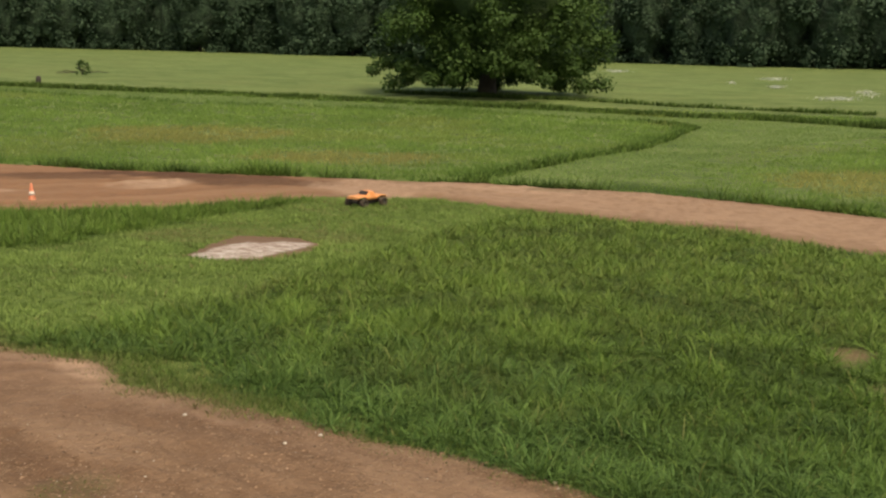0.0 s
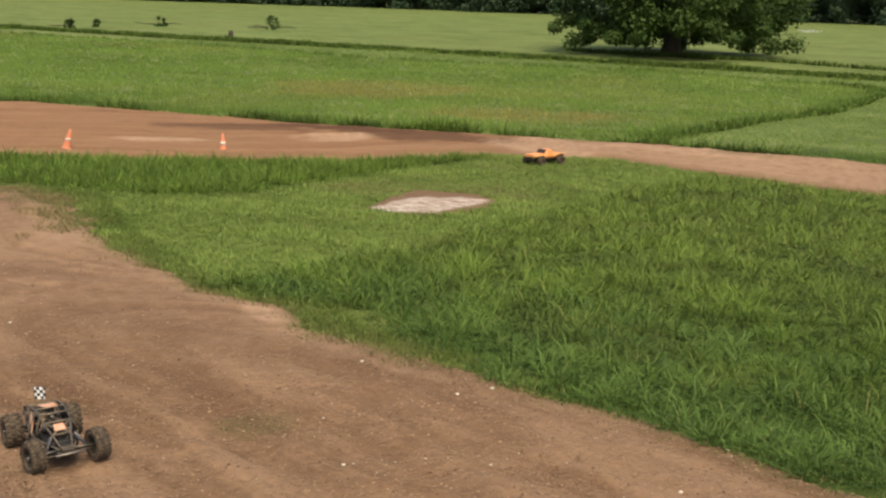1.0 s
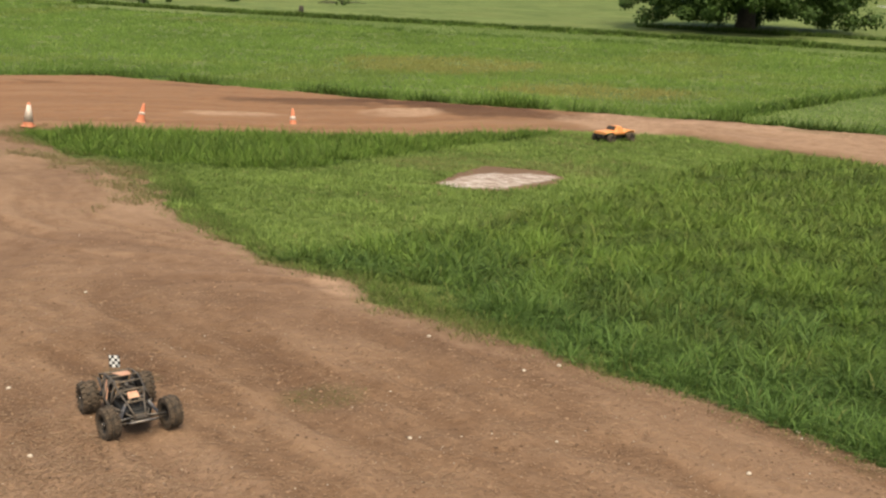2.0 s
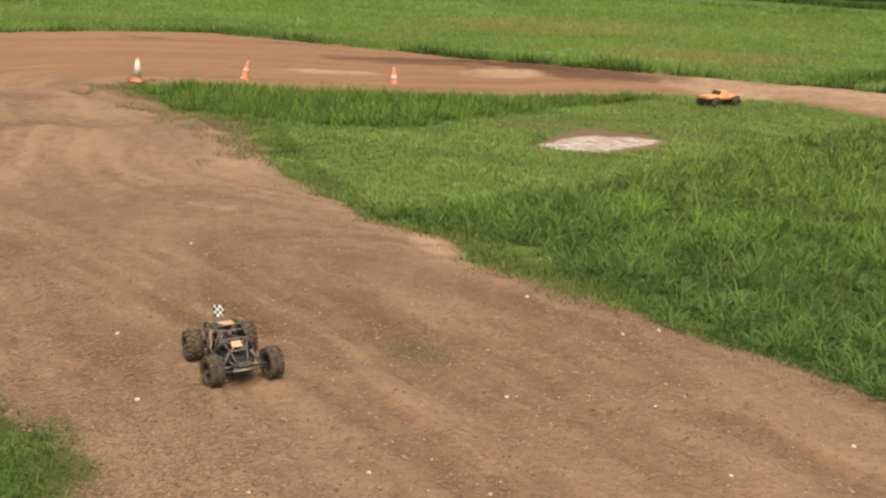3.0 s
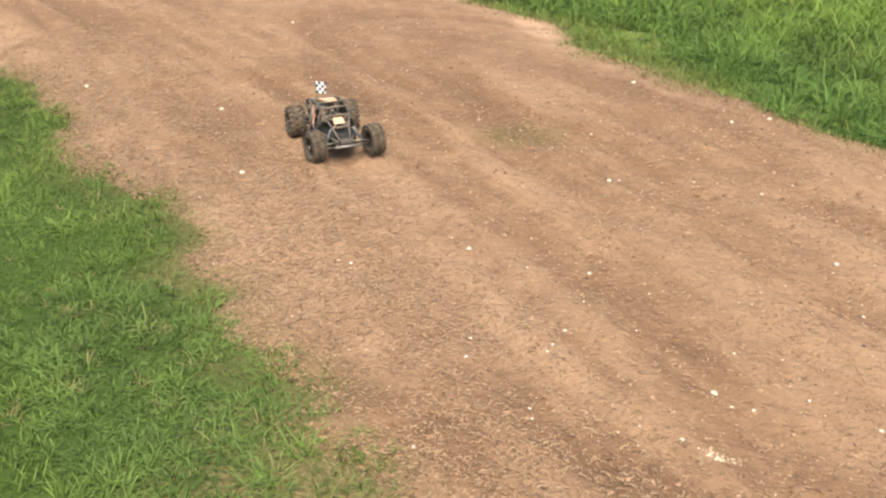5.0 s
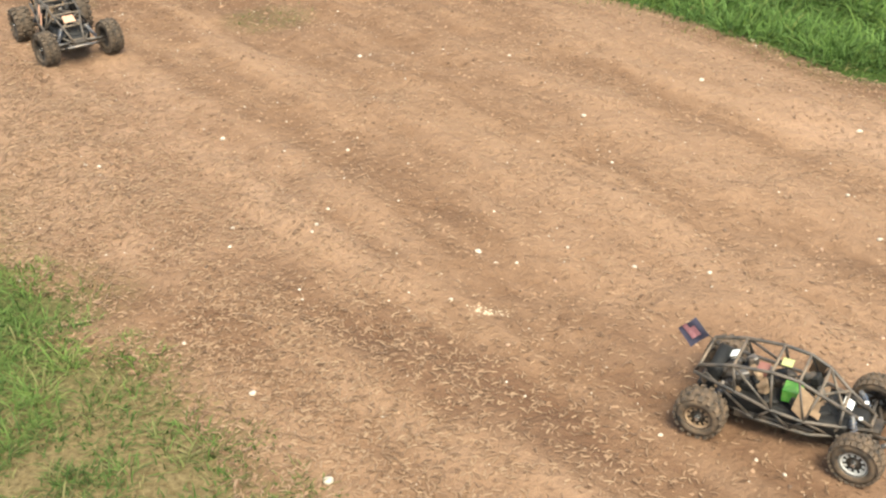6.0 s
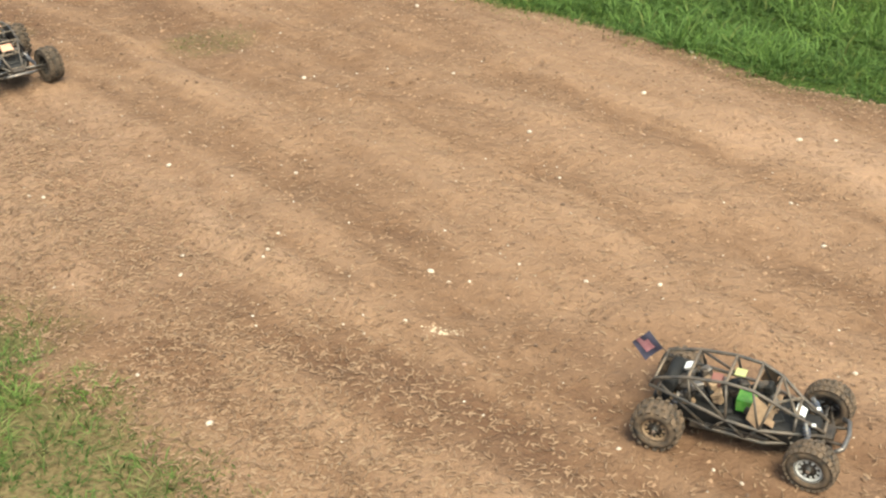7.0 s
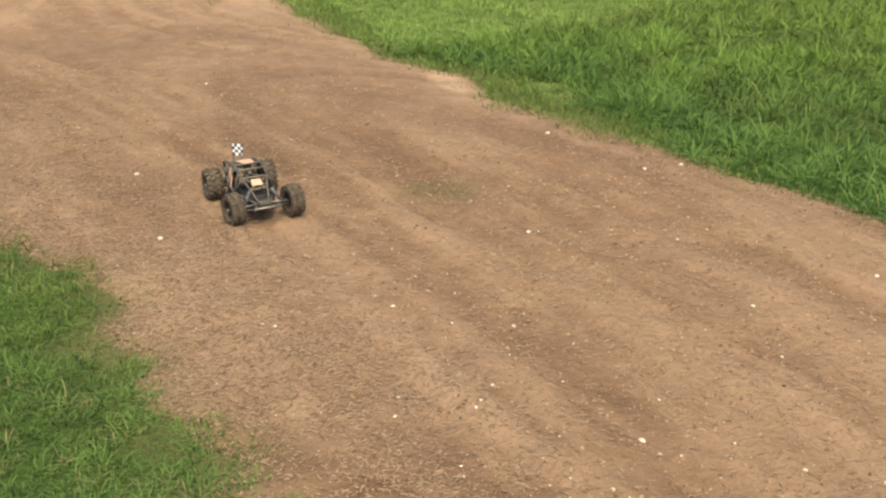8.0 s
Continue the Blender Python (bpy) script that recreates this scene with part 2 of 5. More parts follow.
# ---------- the plan ----------
NEAR_EDGE = [(9, 1.5), (5.2, 4.4), (3.4, 5.7), (2.35, 6.37), (1.9, 6.7), (1.07, 7.22), (0.13, 7.96), (-0.49, 8.22), (-1.22, 8.71), (-1.78, 9.17),
             (-2.2, 9.35), (-2.66, 9.6), (-3.2, 10.4), (-3.66, 10.6), (-4.17, 10.85), (-4.76, 11.45), (-5.28, 11.9), (-6.5, 13.25), (-8.1, 15.8), (-10.1, 16.9), (-12.4, 18.9), (-12.6, 19.6)]
FAR_LOW = [(-11.0, 20.3), (-8.0, 20.9), (-5.2, 22.0), (-2.5, 24.2), (-0.2, 24.4), (2.0, 22.6), (3.2, 21.6), (5.2, 20.4), (6.4, 18.6), (7.6, 17.2), (13, 11)]
FAR_HIGH = [(19, 14), (9.0, 22.6), (6.6, 25.0), (4.7, 26.5), (3.1, 26.8), (1.1, 27.8), (-2.0, 28.2), (-4.8, 28.7), (-8.3, 29.2), (-11.7, 30.3),
            (-14.3, 31.0), (-17.4, 32.0), (-20.2, 30.5), (-23, 26.7), (-27, 21)]
OUTER_EDGE = [(-22, 12.2), (-12, 8.9), (-8, 7.35), (-6.63, 6.76), (-6.27, 6.72), (-5.73, 6.28), (-5.42, 6.13), (-5.25, 5.8), (-4.78, 5.4), (-4.36, 5.29), (-3.98, 5.23), (-3.69, 4.98), (-3.46, 4.84), (-3.43, 4.53),
              (-3.35, 4.38), (-3.0, 4.32), (-2.7, 4.02), (-2.36, 3.85), (-2.1, 3.74), (-2.0, 3.57), (-2.1, 3.42), (-1.8, 3.36), (-1.57, 3.14), (-1.26, 2.93), (-1.06, 2.77), (-0.9, 2.65), (-0.4, 2.1), (1.3, 0.8), (6, -3)]
TRACK = NEAR_EDGE + FAR_LOW + FAR_HIGH + OUTER_EDGE
WEDGE = [(-12.4, 19.2), (-10.1, 17.1), (-8.7, 16.9), (-7.1, 16.7), (-5.9, 17.3), (-5.4, 18.5), (-4.1, 20.8), (-2.5, 24.0), (-5.2, 21.9), (-8.0, 20.7), (-11.0, 20.1)]
TALL_LEFT = [(-4.3, 11.0), (-3.55, 12.2), (-2.6, 13.6), (-1.75, 15.4), (-0.8, 17.4), (0.25, 19.7), (1.9, 22.2)]
TALL = TALL_LEFT + [(3.2, 21.5), (5.2, 20.3), (6.4, 18.5), (7.6, 17.1), (13, 10.8), (9.2, 1.9), (5.3, 4.6), (3.5, 5.95), (2.35, 6.48), (1.85, 6.75), (1.5, 7.05), (1.06, 7.3), (0.55, 7.65), (0.0, 8.12),
                    (-0.3, 8.27), (-0.68, 8.3), (-1.05, 8.72), (-1.25, 9.17), (-1.95, 9.77), (-2.3, 10.45), (-2.86, 10.72), (-3.71, 10.82)]
LANE = [(0.6, 28.3), (3.9, 35.1), (7.7, 41.7), (11.7, 52.5), (10, 56.5), (0.6, 63), (-5.7, 63.3), (-15, 64.5), (-27, 70.5), (-44, 73), (-44, 79), (-27, 75), (-13.7, 71), (-2.8, 67), (7, 63.5), (12.6, 59.5), (18, 57.5), (26, 51), (19.6, 50), (13.7, 44.4), (8.8, 37.3), (5.5, 31), (3.7, 27.2)]
DITCH = [(-46, 79.5), (-29.2, 75.5), (-13.7, 72.6), (-2.8, 68.6), (7, 64.8), (12.6, 60.8), (18, 58.5), (21.2, 54.2), (30, 49)]
PATCH = [(-3.8, 16.55), (-3.72, 17.2), (-3.35, 18.55), (-2.3, 18.45), (-1.75, 17.75), (-2.05, 16.95), (-2.6, 16.3), (-3.2, 16.15)]
PATCH_CRUST = [(-3.72, 16.45), (-3.4, 17.3), (-3.05, 17.95), (-2.85, 17.6), (-2.5, 18.0), (-2.0, 17.75), (-2.35, 16.95), (-2.67, 16.35), (-3.2, 16.25)]
DITCH_BACK = [(-3.6, 79.3), (9.8, 73.8), (14.4, 69.3), (24, 64)]

# ---------- ground: one sheet to the horizon ----------
def spot(x, y, cx, cy, rx, ry, turn=0.0):
    """1 in the middle of an uneven oval, 0 outside it."""
    c, s = math.cos(radians(turn)), math.sin(radians(turn))
    u, v = ((x - cx) * c + (y - cy) * s) / rx, ((y - cy) * c - (x - cx) * s) / ry
    return 1 - soften(np.hypot(u, v) + 0.35 * ripple(x, y, 0.7, 31, 3), 0.6, 1.1)


def steps(low, high, fine, grow, reach):
    """Grid lines, evenly spaced from low to high and ever wider out to reach."""
    lines, out, width = list(np.arange(low, high, fine)), [], fine
    at = lines[-1]
    while at < reach:
        width *= grow
        at += width
        lines.append(at)
    at, width = low, fine
    while at > -reach:
        width *= grow
        at -= width
        out.append(at)
    return np.array(out[::-1] + lines)


def grid_faces(rows, columns):
    i = (np.arange(rows - 1)[:, None] * columns + np.arange(columns - 1)[None, :]).ravel()
    return np.stack([i, i + 1, i + columns + 1, i + columns], 1)


gx, gy = np.meshgrid(steps(-16, 10, 0.3, 1.09, 1500), steps(2, 32, 0.3, 1.05, 1500))
gx, gy = gx.ravel(), gy.ravel()
columns = len(steps(-16, 10, 0.3, 1.09, 1500))
faces = grid_faces(len(gx) // columns, columns)
on_track = inside(gx, gy, TRACK)
turf_z = rise(gx, gy) + 0.012 * ripple(gx, gy, 1.6, 3) * soften(-on_track, 0.05, 0.5) - 0.05 * soften(on_track, 0.25, 0.6)
in_tall, in_wedge, in_lane = inside(gx, gy, TALL), inside(gx, gy, WEDGE), inside(gx, gy, LANE)
near_meadow = (gy < 32) & (gy > 8) & (gx < 3) & (on_track < 0)
mown = np.where(near_meadow, soften(-np.maximum(in_tall, in_wedge), -0.15, 0.25), 0.0)
hay = np.maximum.reduce([soften(in_lane, -0.8, 1.2), 0.8 * soften(gy - np.interp(gx, [p[0] for p in FAR_HIGH[::-1]], [p[1] for p in FAR_HIGH[::-1]]), 1.0, 3.5) * (gx > -60) * (gx < 19), soften(gy + 0.32 * gx - 69.5 + ripple(gx, gy, 6, 5), -1, 1.5)])
outer_rim = soften(on_track, -0.45 - 0.35 * soften(-gy, -3.9, -3.0), 0.15) * np.exp(-(away(gx, gy, OUTER_EDGE) / 0.6) ** 2)
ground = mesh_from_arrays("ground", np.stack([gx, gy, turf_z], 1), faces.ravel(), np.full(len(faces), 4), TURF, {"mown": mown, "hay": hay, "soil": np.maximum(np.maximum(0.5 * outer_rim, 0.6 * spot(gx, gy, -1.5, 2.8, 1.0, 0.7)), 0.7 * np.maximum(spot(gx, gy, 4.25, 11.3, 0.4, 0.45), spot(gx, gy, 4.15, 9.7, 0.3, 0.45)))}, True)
tagged(ground, "green meadow turf, mown short beside the dirt track", "ground", kind="structure")

# ---------- the dirt track: a bed of packed clay ----------
CELL = 0.06
tx, ty = np.meshgrid(np.arange(-27, 14, 0.75 * CELL), np.concatenate([np.arange(-1.5, 9.5, 0.5 * CELL), np.arange(9.5, 15.0, CELL), np.arange(15.0, 32.6, 2 * CELL)]))
rows, columns = tx.shape
tx, ty = tx.ravel(), ty.ravel()


def flow_across(x, y):
    """Metres across the way the wheels run: straight lines on the near leg, along the edge further off."""
    far = soften(y, 8.5, 12.5)
    return (1 - far) * (0.66 * x + 0.75 * y + 0.012 * (x + 1) ** 2) + far * away(x, y, NEAR_EDGE + FAR_LOW)


def ridges(x, y):
    """Wheel ruts and ridges running along the track, -1 to 1."""
    return ripple((x * 0.75 - y * 0.66) * 0.16 + 0.06 * ripple(x, y, 1.2, 79, 2), flow_across(x, y) + 0.07 * ripple(x, y, 0.9, 80, 2), 0.3, 21, 3)


def clay(x, y):
    """How far inside the clay's ragged edge a place lies, and the height of the clay there."""
    worn = 0.06 * np.exp(-(away(x, y, OUTER_EDGE) / 0.9) ** 2) + 0.12 * np.exp(-(away(x, y, NEAR_EDGE) / 0.4) ** 2)
    depth = inside(x, y, TRACK) + worn + 0.2 * ripple(x, y, 0.9, 11, 4) + 0.7 * (ripple(x, y, 0.7, 63, 3) - 0.1) * np.exp(-(x + 8.6) ** 2 / 5 - (y - 15.4) ** 2 / 4) + 0.08 * ripple(x, y, 0.2, 12, 2)
    along_x = x * 0.75 - y * 0.66
    across = flow_across(x, y)
    ruts = ridges(x, y)
    clods = (1 - np.abs(ripple(along_x * 0.4, across, 0.12, 24, 2)) * 2) * soften(ripple(x, y, 1.1, 25, 2), -0.3, 0.4)
    bumps = 0.035 * ripple(x, y, 2.4, 22, 3) + 0.045 * ruts + 0.032 * ripple(x, y, 0.34, 23, 3) + 0.012 * clods
    mound = 0.14 * np.exp(-((x + 10.2) ** 2 / 3.0 + (y - 13.6) ** 2 / 0.9)) - 0.16 * np.exp(-((x + 11.2) ** 2 / 2.0 + (y - 14.4) ** 2 / 0.5)) + 0.07 * np.exp(-((x + 9.5) ** 2 / 1.6 + (y - 11.6) ** 2 / 0.5))
    return depth, rise(x, y) + np.clip(depth * 0.22, -0.08, 0.03) + (bumps + mound + 0.025) * soften(depth, 0.05, 0.8)


depth, bed = clay(tx, ty)
faces = grid_faces(rows, columns)
faces = faces[(depth[faces] > -0.3).all(1)]
used, corners = np.unique(faces, return_inverse=True)
tx, ty, depth, bed = tx[used], ty[used], depth[used], bed[used]


pale = np.maximum.reduce([spot(tx, ty, -6.5, 25.7, 1.2, 0.9, 50), 0.95 * spot(tx, ty, -1.4, 26.0, 1.7, 1.8, 15), spot(tx, ty, 1.9, 25.9, 2.4, 0.8, -25), spot(tx, ty, -10.0, 23.7, 1.6, 0.45, 20), 0.5 * spot(tx, ty, -2.9, 9.9, 0.8, 0.18, -40),
                          0.5 * spot(tx, ty, -1.7, 8.75, 0.5, 0.15, -35), 0.45 * spot(tx, ty, 1.9, 5.5, 1.6, 0.4, -35), 0.3 * soften(ty, 7.5, 11) * soften(-ty, -22, -17), 0.35 * spot(tx, ty, -3.0, 5.6, 2.2, 0.7, -40), 0.5 * spot(tx, ty, -0.46, 3.85, 0.07, 0.03, -15), 0.6 * spot(tx, ty, -6.6, 13.2, 1.6, 0.7, -40), 0.5 * spot(tx, ty, -9.5, 11.6, 1.3, 0.6, -30), 0.75 * soften(tx, -3.0, 0.2) * soften(ty, 13, 17) * soften(depth, 0.1, 0.8), 0.9 * spot(tx, ty, -2.55, 9.6, 0.55, 0.2, -40), 0.9 * spot(tx, ty, -3.2, 10.05, 0.5, 0.22, -40), 0.55 * (1 - soften(away(tx, ty, NEAR_EDGE), 0.1, 0.6)) * soften(-tx, 1.2, 2.2) * soften(tx, -9, -6), 0.55 * (1 - soften(away(tx, ty, OUTER_EDGE), 0.25, 0.9)) * soften(ty, 3.6, 4.2) * (0.6 + 0.4 * ripple(tx, ty, 0.5, 78, 2))])
damp = np.maximum.reduce([1.0 * spot(tx, ty, -6.4, 27.8, 3.0, 0.9, -2), 0.75 * spot(tx, ty, -9.5, 27.0, 2.6, 1.1, 6), 0.75 * spot(tx, ty, -3.4, 26.7, 1.4, 0.8), 0.5 * spot(tx, ty, -13.6, 29.6, 2.0, 0.3, -10), 0.45 * spot(tx, ty, -17.5, 28.6, 1.6, 0.25), 0.4 * spot(tx, ty, -1.4, 27.2, 1.4, 0.5), 0.85 * spot(tx, ty, -4.9, 26.9, 1.9, 1.5), 0.85 * spot(tx, ty, -11.1, 14.0, 1.6, 1.1, 38), 0.55 * spot(tx, ty, -6.5, 11.0, 0.8, 0.5, 30), 0.45 * spot(tx, ty, -3.9, 7.4, 0.7, 0.16, -45), 0.6 * spot(tx, ty, -13.2, 16.8, 1.2, 0.4), 0.35 * spot(tx, ty, -4.3, 7.7, 1.0, 0.2, -50),
                          0.5 * spot(tx, ty, -6.3, 11.0, 1.0, 0.35, -10), 0.35 * spot(tx, ty, -1.45, 3.5, 0.28, 0.12, -40), 0.5 * spot(tx, ty, -0.5, 3.4, 0.8, 0.25, -30), 0.45 * spot(tx, ty, 1.0, 3.1, 1.6, 0.5, -35), 0.35 * spot(tx, ty, -4.2, 9.6, 2.0, 0.8, -40)])
green = np.maximum.reduce([0.55 * spot(tx, ty, -2.4, 7.15, 0.42, 0.34, 30), 0.4 * spot(tx, ty, -3.9, 7.1, 0.3, 0.2), 0.8 * soften(-depth, -0.3, 0.02), 0.55 * spot(tx, ty, -9.2, 16.2, 2.2, 0.8, -40), 0.7 * spot(tx, ty, 2.7, 25.9, 0.9, 0.35, -20)])
red = soften(ty, 16, 22) * soften(-tx, -1, 6) * 0.65 + 0.2 * soften(ty, 16, 22)
track_points = np.stack([tx, ty, bed], 1)
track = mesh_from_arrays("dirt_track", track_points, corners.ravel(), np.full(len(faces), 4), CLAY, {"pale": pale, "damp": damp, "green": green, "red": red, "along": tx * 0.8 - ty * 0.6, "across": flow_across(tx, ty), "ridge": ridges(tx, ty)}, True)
tagged(track, "brown packed clay dirt racing track through the meadow", "dirt track", kind="structure")


def bed_height(x, y):
    """Height of the clay at a place."""
    k = int(np.argmin((track_points[:, 0] - x) ** 2 + (track_points[:, 1] - y) ** 2))
    return float(track_points[k, 2])

# ---------- grass ----------
def blades(name, x, y, height, width, material, label, dry=None, lean=0.5, lift=0.0, tone=None, segments=2, outward=None, cool=None, loose=0.5):
    """Bent tapering blades, one at each place, joined as one stuff object."""
    n = len(x)
    rng = np.random.default_rng(len(name) * 7 + n)
    turn, face = 3.2 * ripple(x, y, 0.3, 91, 2) + rng.normal(0, 1.5, n) - 0.6, rng.uniform(0, 2 * np.pi, n)
    if outward is not None:
        turn = outward + rng.normal(0, loose, n)
    bend = np.minimum(height * rng.uniform(0.15, 1.0, n) * lean, 0.95 * height)
    z = np.maximum(rise(x, y), clay(x, y)[1] if len(x) and y.min() < 25 else -9) + lift - 0.008
    dx, dy = np.cos(turn) * bend, np.sin(turn) * bend
    wx, wy = np.cos(face) * width / 2, np.sin(face) * width / 2
    stand = np.sqrt(np.maximum(height ** 2 - bend ** 2, (0.12 * height) ** 2))
    rings = []
    for k in range(segments):
        s = k / segments
        b, w = s ** 1.7, 1 - 0.45 * s
        for side in (-1, 1):
            rings.append(np.stack([x + dx * b + side * wx * w, y + dy * b + side * wy * w, z + stand * s * (1.6 - 0.6 * s if segments > 2 else 1.0)], 1))
    rings.append(np.stack([x + dx, y + dy, z + stand], 1))
    points = np.stack(rings, 1)
    per = 2 * segments + 1
    base = (np.arange(n) * per)[:, None]
    pattern, sizes = [], []
    for k in range(segments - 1):
        pattern += [2 * k, 2 * k + 1, 2 * k + 3, 2 * k + 2]
        sizes.append(4)
    pattern += [per - 3, per - 2, per - 1]
    sizes.append(3)
    tones = rng.uniform(0, 1, n) if tone is None else tone
    straw = np.zeros(n) if dry is None else dry
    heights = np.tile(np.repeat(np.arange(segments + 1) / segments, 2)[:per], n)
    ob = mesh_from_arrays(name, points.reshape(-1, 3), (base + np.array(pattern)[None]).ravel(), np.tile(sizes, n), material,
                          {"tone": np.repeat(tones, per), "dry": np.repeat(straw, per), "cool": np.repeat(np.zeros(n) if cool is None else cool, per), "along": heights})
    return tagged(ob, label, "grass", kind="stuff")


def scatter(low_x, high_x, low_y, high_y, count, seed):
    rng = np.random.default_rng(seed)
    return rng.uniform(low_x, high_x, count), rng.uniform(low_y, high_y, count), rng


def tussocks(x, y, per, radius, rng):
    """Spreads per roots round each tussock: places, the way outward, and the tussock's number."""
    owner = np.repeat(np.arange(len(x)), per)
    out = rng.uniform(0, 2 * np.pi, len(owner))
    r = radius * np.sqrt(rng.uniform(0, 1, len(owner)))
    return x[owner] + r * np.cos(out), y[owner] + r * np.sin(out), out, owner


# tall meadow between the two legs of the track
x, y, rng = scatter(-4.8, 12, 3, 23, 30000, 1)
d = inside(x, y, TALL) + 0.07 * ripple(x, y, 0.5, 41, 3)
bare = np.maximum.reduce([spot(x, y, 4.25, 11.3, 0.4, 0.5), spot(x, y, 4.15, 9.7, 0.3, 0.5), spot(x, y, 4.1, 10.75, 0.3, 0.2)])
keep = (d > 0) & (x < 0.42 * y + 1.6) & (rng.uniform(0, 1, len(x)) > 0.8 * bare)
x, y, d = x[keep], y[keep], d[keep]
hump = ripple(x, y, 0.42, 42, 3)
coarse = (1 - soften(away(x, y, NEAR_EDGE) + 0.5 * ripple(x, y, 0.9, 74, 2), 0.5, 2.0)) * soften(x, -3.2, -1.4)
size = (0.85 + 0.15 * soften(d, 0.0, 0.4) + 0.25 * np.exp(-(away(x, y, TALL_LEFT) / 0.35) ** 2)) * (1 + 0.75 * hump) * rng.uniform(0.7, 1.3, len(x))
# low clumps toned dark, painting in the shaded gaps; grass further off lighter
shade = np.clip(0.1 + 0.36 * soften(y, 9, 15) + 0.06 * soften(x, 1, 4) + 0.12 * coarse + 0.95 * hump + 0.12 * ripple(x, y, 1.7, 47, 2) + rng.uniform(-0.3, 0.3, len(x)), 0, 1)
straw = np.clip((0.06 + 0.2 * soften(y, 9, 15) + 0.3 * soften(ripple(x, y, 2.5, 43, 3), 0.1, 0.7)) * (1 - coarse) * rng.uniform(0.2, 1.2, len(x)), 0, 1)
x, y, out, owner = tussocks(x, y, 20, 0.075, rng)
keep = rng.uniform(0, 1, len(x)) < np.clip(11.5 / np.hypot(x, y), 0.5, 1.0)
x, y, out, owner = x[keep], y[keep], out[keep], owner[keep]
h = 0.19 * np.maximum(size[owner], 0.3) * rng.uniform(0.5, 1.2, len(x))
w = np.clip(0.0012 * np.hypot(x, y), 0.01, 0.02) * rng.uniform(0.6, 1.3, len(x))
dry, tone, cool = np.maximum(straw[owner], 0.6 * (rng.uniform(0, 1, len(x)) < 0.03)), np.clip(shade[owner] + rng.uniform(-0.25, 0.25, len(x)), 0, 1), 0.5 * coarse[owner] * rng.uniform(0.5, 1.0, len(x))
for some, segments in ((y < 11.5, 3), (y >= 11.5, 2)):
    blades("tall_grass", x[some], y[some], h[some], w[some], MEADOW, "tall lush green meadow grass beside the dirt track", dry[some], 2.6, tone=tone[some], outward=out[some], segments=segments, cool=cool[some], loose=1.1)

# longer arching tufts in the band of meadow next to the clay
x, y, rng = scatter(-4.6, 6, 4, 14, 9000, 14)
d = inside(x, y, TALL)
keep = (d > 0.06) & (away(x, y, NEAR_EDGE) < 2.6) & (x < 0.42 * y + 1.2) & (ripple(x, y, 0.5, 68, 3) > -0.05)
x, y = x[keep][:1700], y[keep][:1700]
size = rng.uniform(0.7, 1.35, len(x))
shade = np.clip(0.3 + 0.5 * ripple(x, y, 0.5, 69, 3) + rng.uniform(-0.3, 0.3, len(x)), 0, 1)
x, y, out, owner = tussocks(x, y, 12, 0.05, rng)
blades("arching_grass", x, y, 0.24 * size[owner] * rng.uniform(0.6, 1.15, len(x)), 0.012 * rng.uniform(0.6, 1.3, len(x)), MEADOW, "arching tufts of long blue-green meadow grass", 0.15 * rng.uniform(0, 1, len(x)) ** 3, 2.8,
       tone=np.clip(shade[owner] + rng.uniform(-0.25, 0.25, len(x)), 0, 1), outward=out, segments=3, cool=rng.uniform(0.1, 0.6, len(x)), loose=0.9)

# the tongue of tall grass with the cones behind it
x, y, rng = scatter(-13, -2, 16, 24.5, 7000, 2)
d = inside(x, y, WEDGE) + 0.05 * ripple(x, y, 0.5, 44, 3)
x, y, d = x[d > 0], y[d > 0], d[d > 0]
size = (0.7 + 0.3 * soften(d, 0, 0.5)) * (1 + 0.55 * ripple(x, y, 0.7, 45, 3)) * rng.uniform(0.6, 1.3, len(x))
shade = np.clip(0.62 + 0.4 * ripple(x, y, 0.8, 59, 3) + rng.uniform(-0.3, 0.3, len(x)), 0, 1)
x, y, out, owner = tussocks(x, y, 22, 0.11, rng)
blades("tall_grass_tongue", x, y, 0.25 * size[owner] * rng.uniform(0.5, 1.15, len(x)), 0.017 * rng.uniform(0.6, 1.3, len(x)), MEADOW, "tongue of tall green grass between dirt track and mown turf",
       0.25 * rng.uniform(0, 1, len(x)) ** 2, 1.6, tone=np.clip(shade[owner] + rng.uniform(-0.35, 0.35, len(x)), 0, 1), outward=out)

# mown turf round the bare patch
x, y, rng = scatter(-9, 3, 7.9, 24.5, 30000, 3)
d = np.maximum(np.maximum(inside(x, y, TALL), inside(x, y, WEDGE)), inside(x, y, TRACK) + 0.25 * ripple(x, y, 0.6, 46, 3) + 0.08)
d = np.maximum(d, inside(x, y, PATCH) - 0.05 + 0.1 * ripple(x, y, 0.4, 75, 2))
x, y = x[d < 0.03], y[d < 0.03]
tuft = 0.5 * ripple(x, y, 0.9, 57, 3) + 0.9 * ripple(0.25 * (0.6 * y - 0.8 * x), 0.6 * x + 0.8 * y + 0.04 * x * x, 0.5, 65, 2)
size = (1 + 0.5 * tuft) * rng.uniform(0.6, 1.4, len(x)) * np.where(y < 10.6, 0.6, 1.0)
shade = np.clip(0.52 - 0.22 * (y < 10.6) + 0.6 * tuft + rng.uniform(-0.35, 0.35, len(x)), 0, 1)
worn = np.maximum.reduce([0.9 * (rng.uniform(0, 1, len(x)) < 0.04 + 0.25 * soften(ripple(x, y, 2.2, 58, 3), 0.1, 0.6)), 0.7 * spot(x, y, -3.0, 18.6, 2.2, 1.1, 0), 0.08 + 0.5 * (y < 10.6)]) * rng.uniform(0.3, 0.9, len(x))
x, y, out, owner = tussocks(x, y, 11, 0.08, rng)
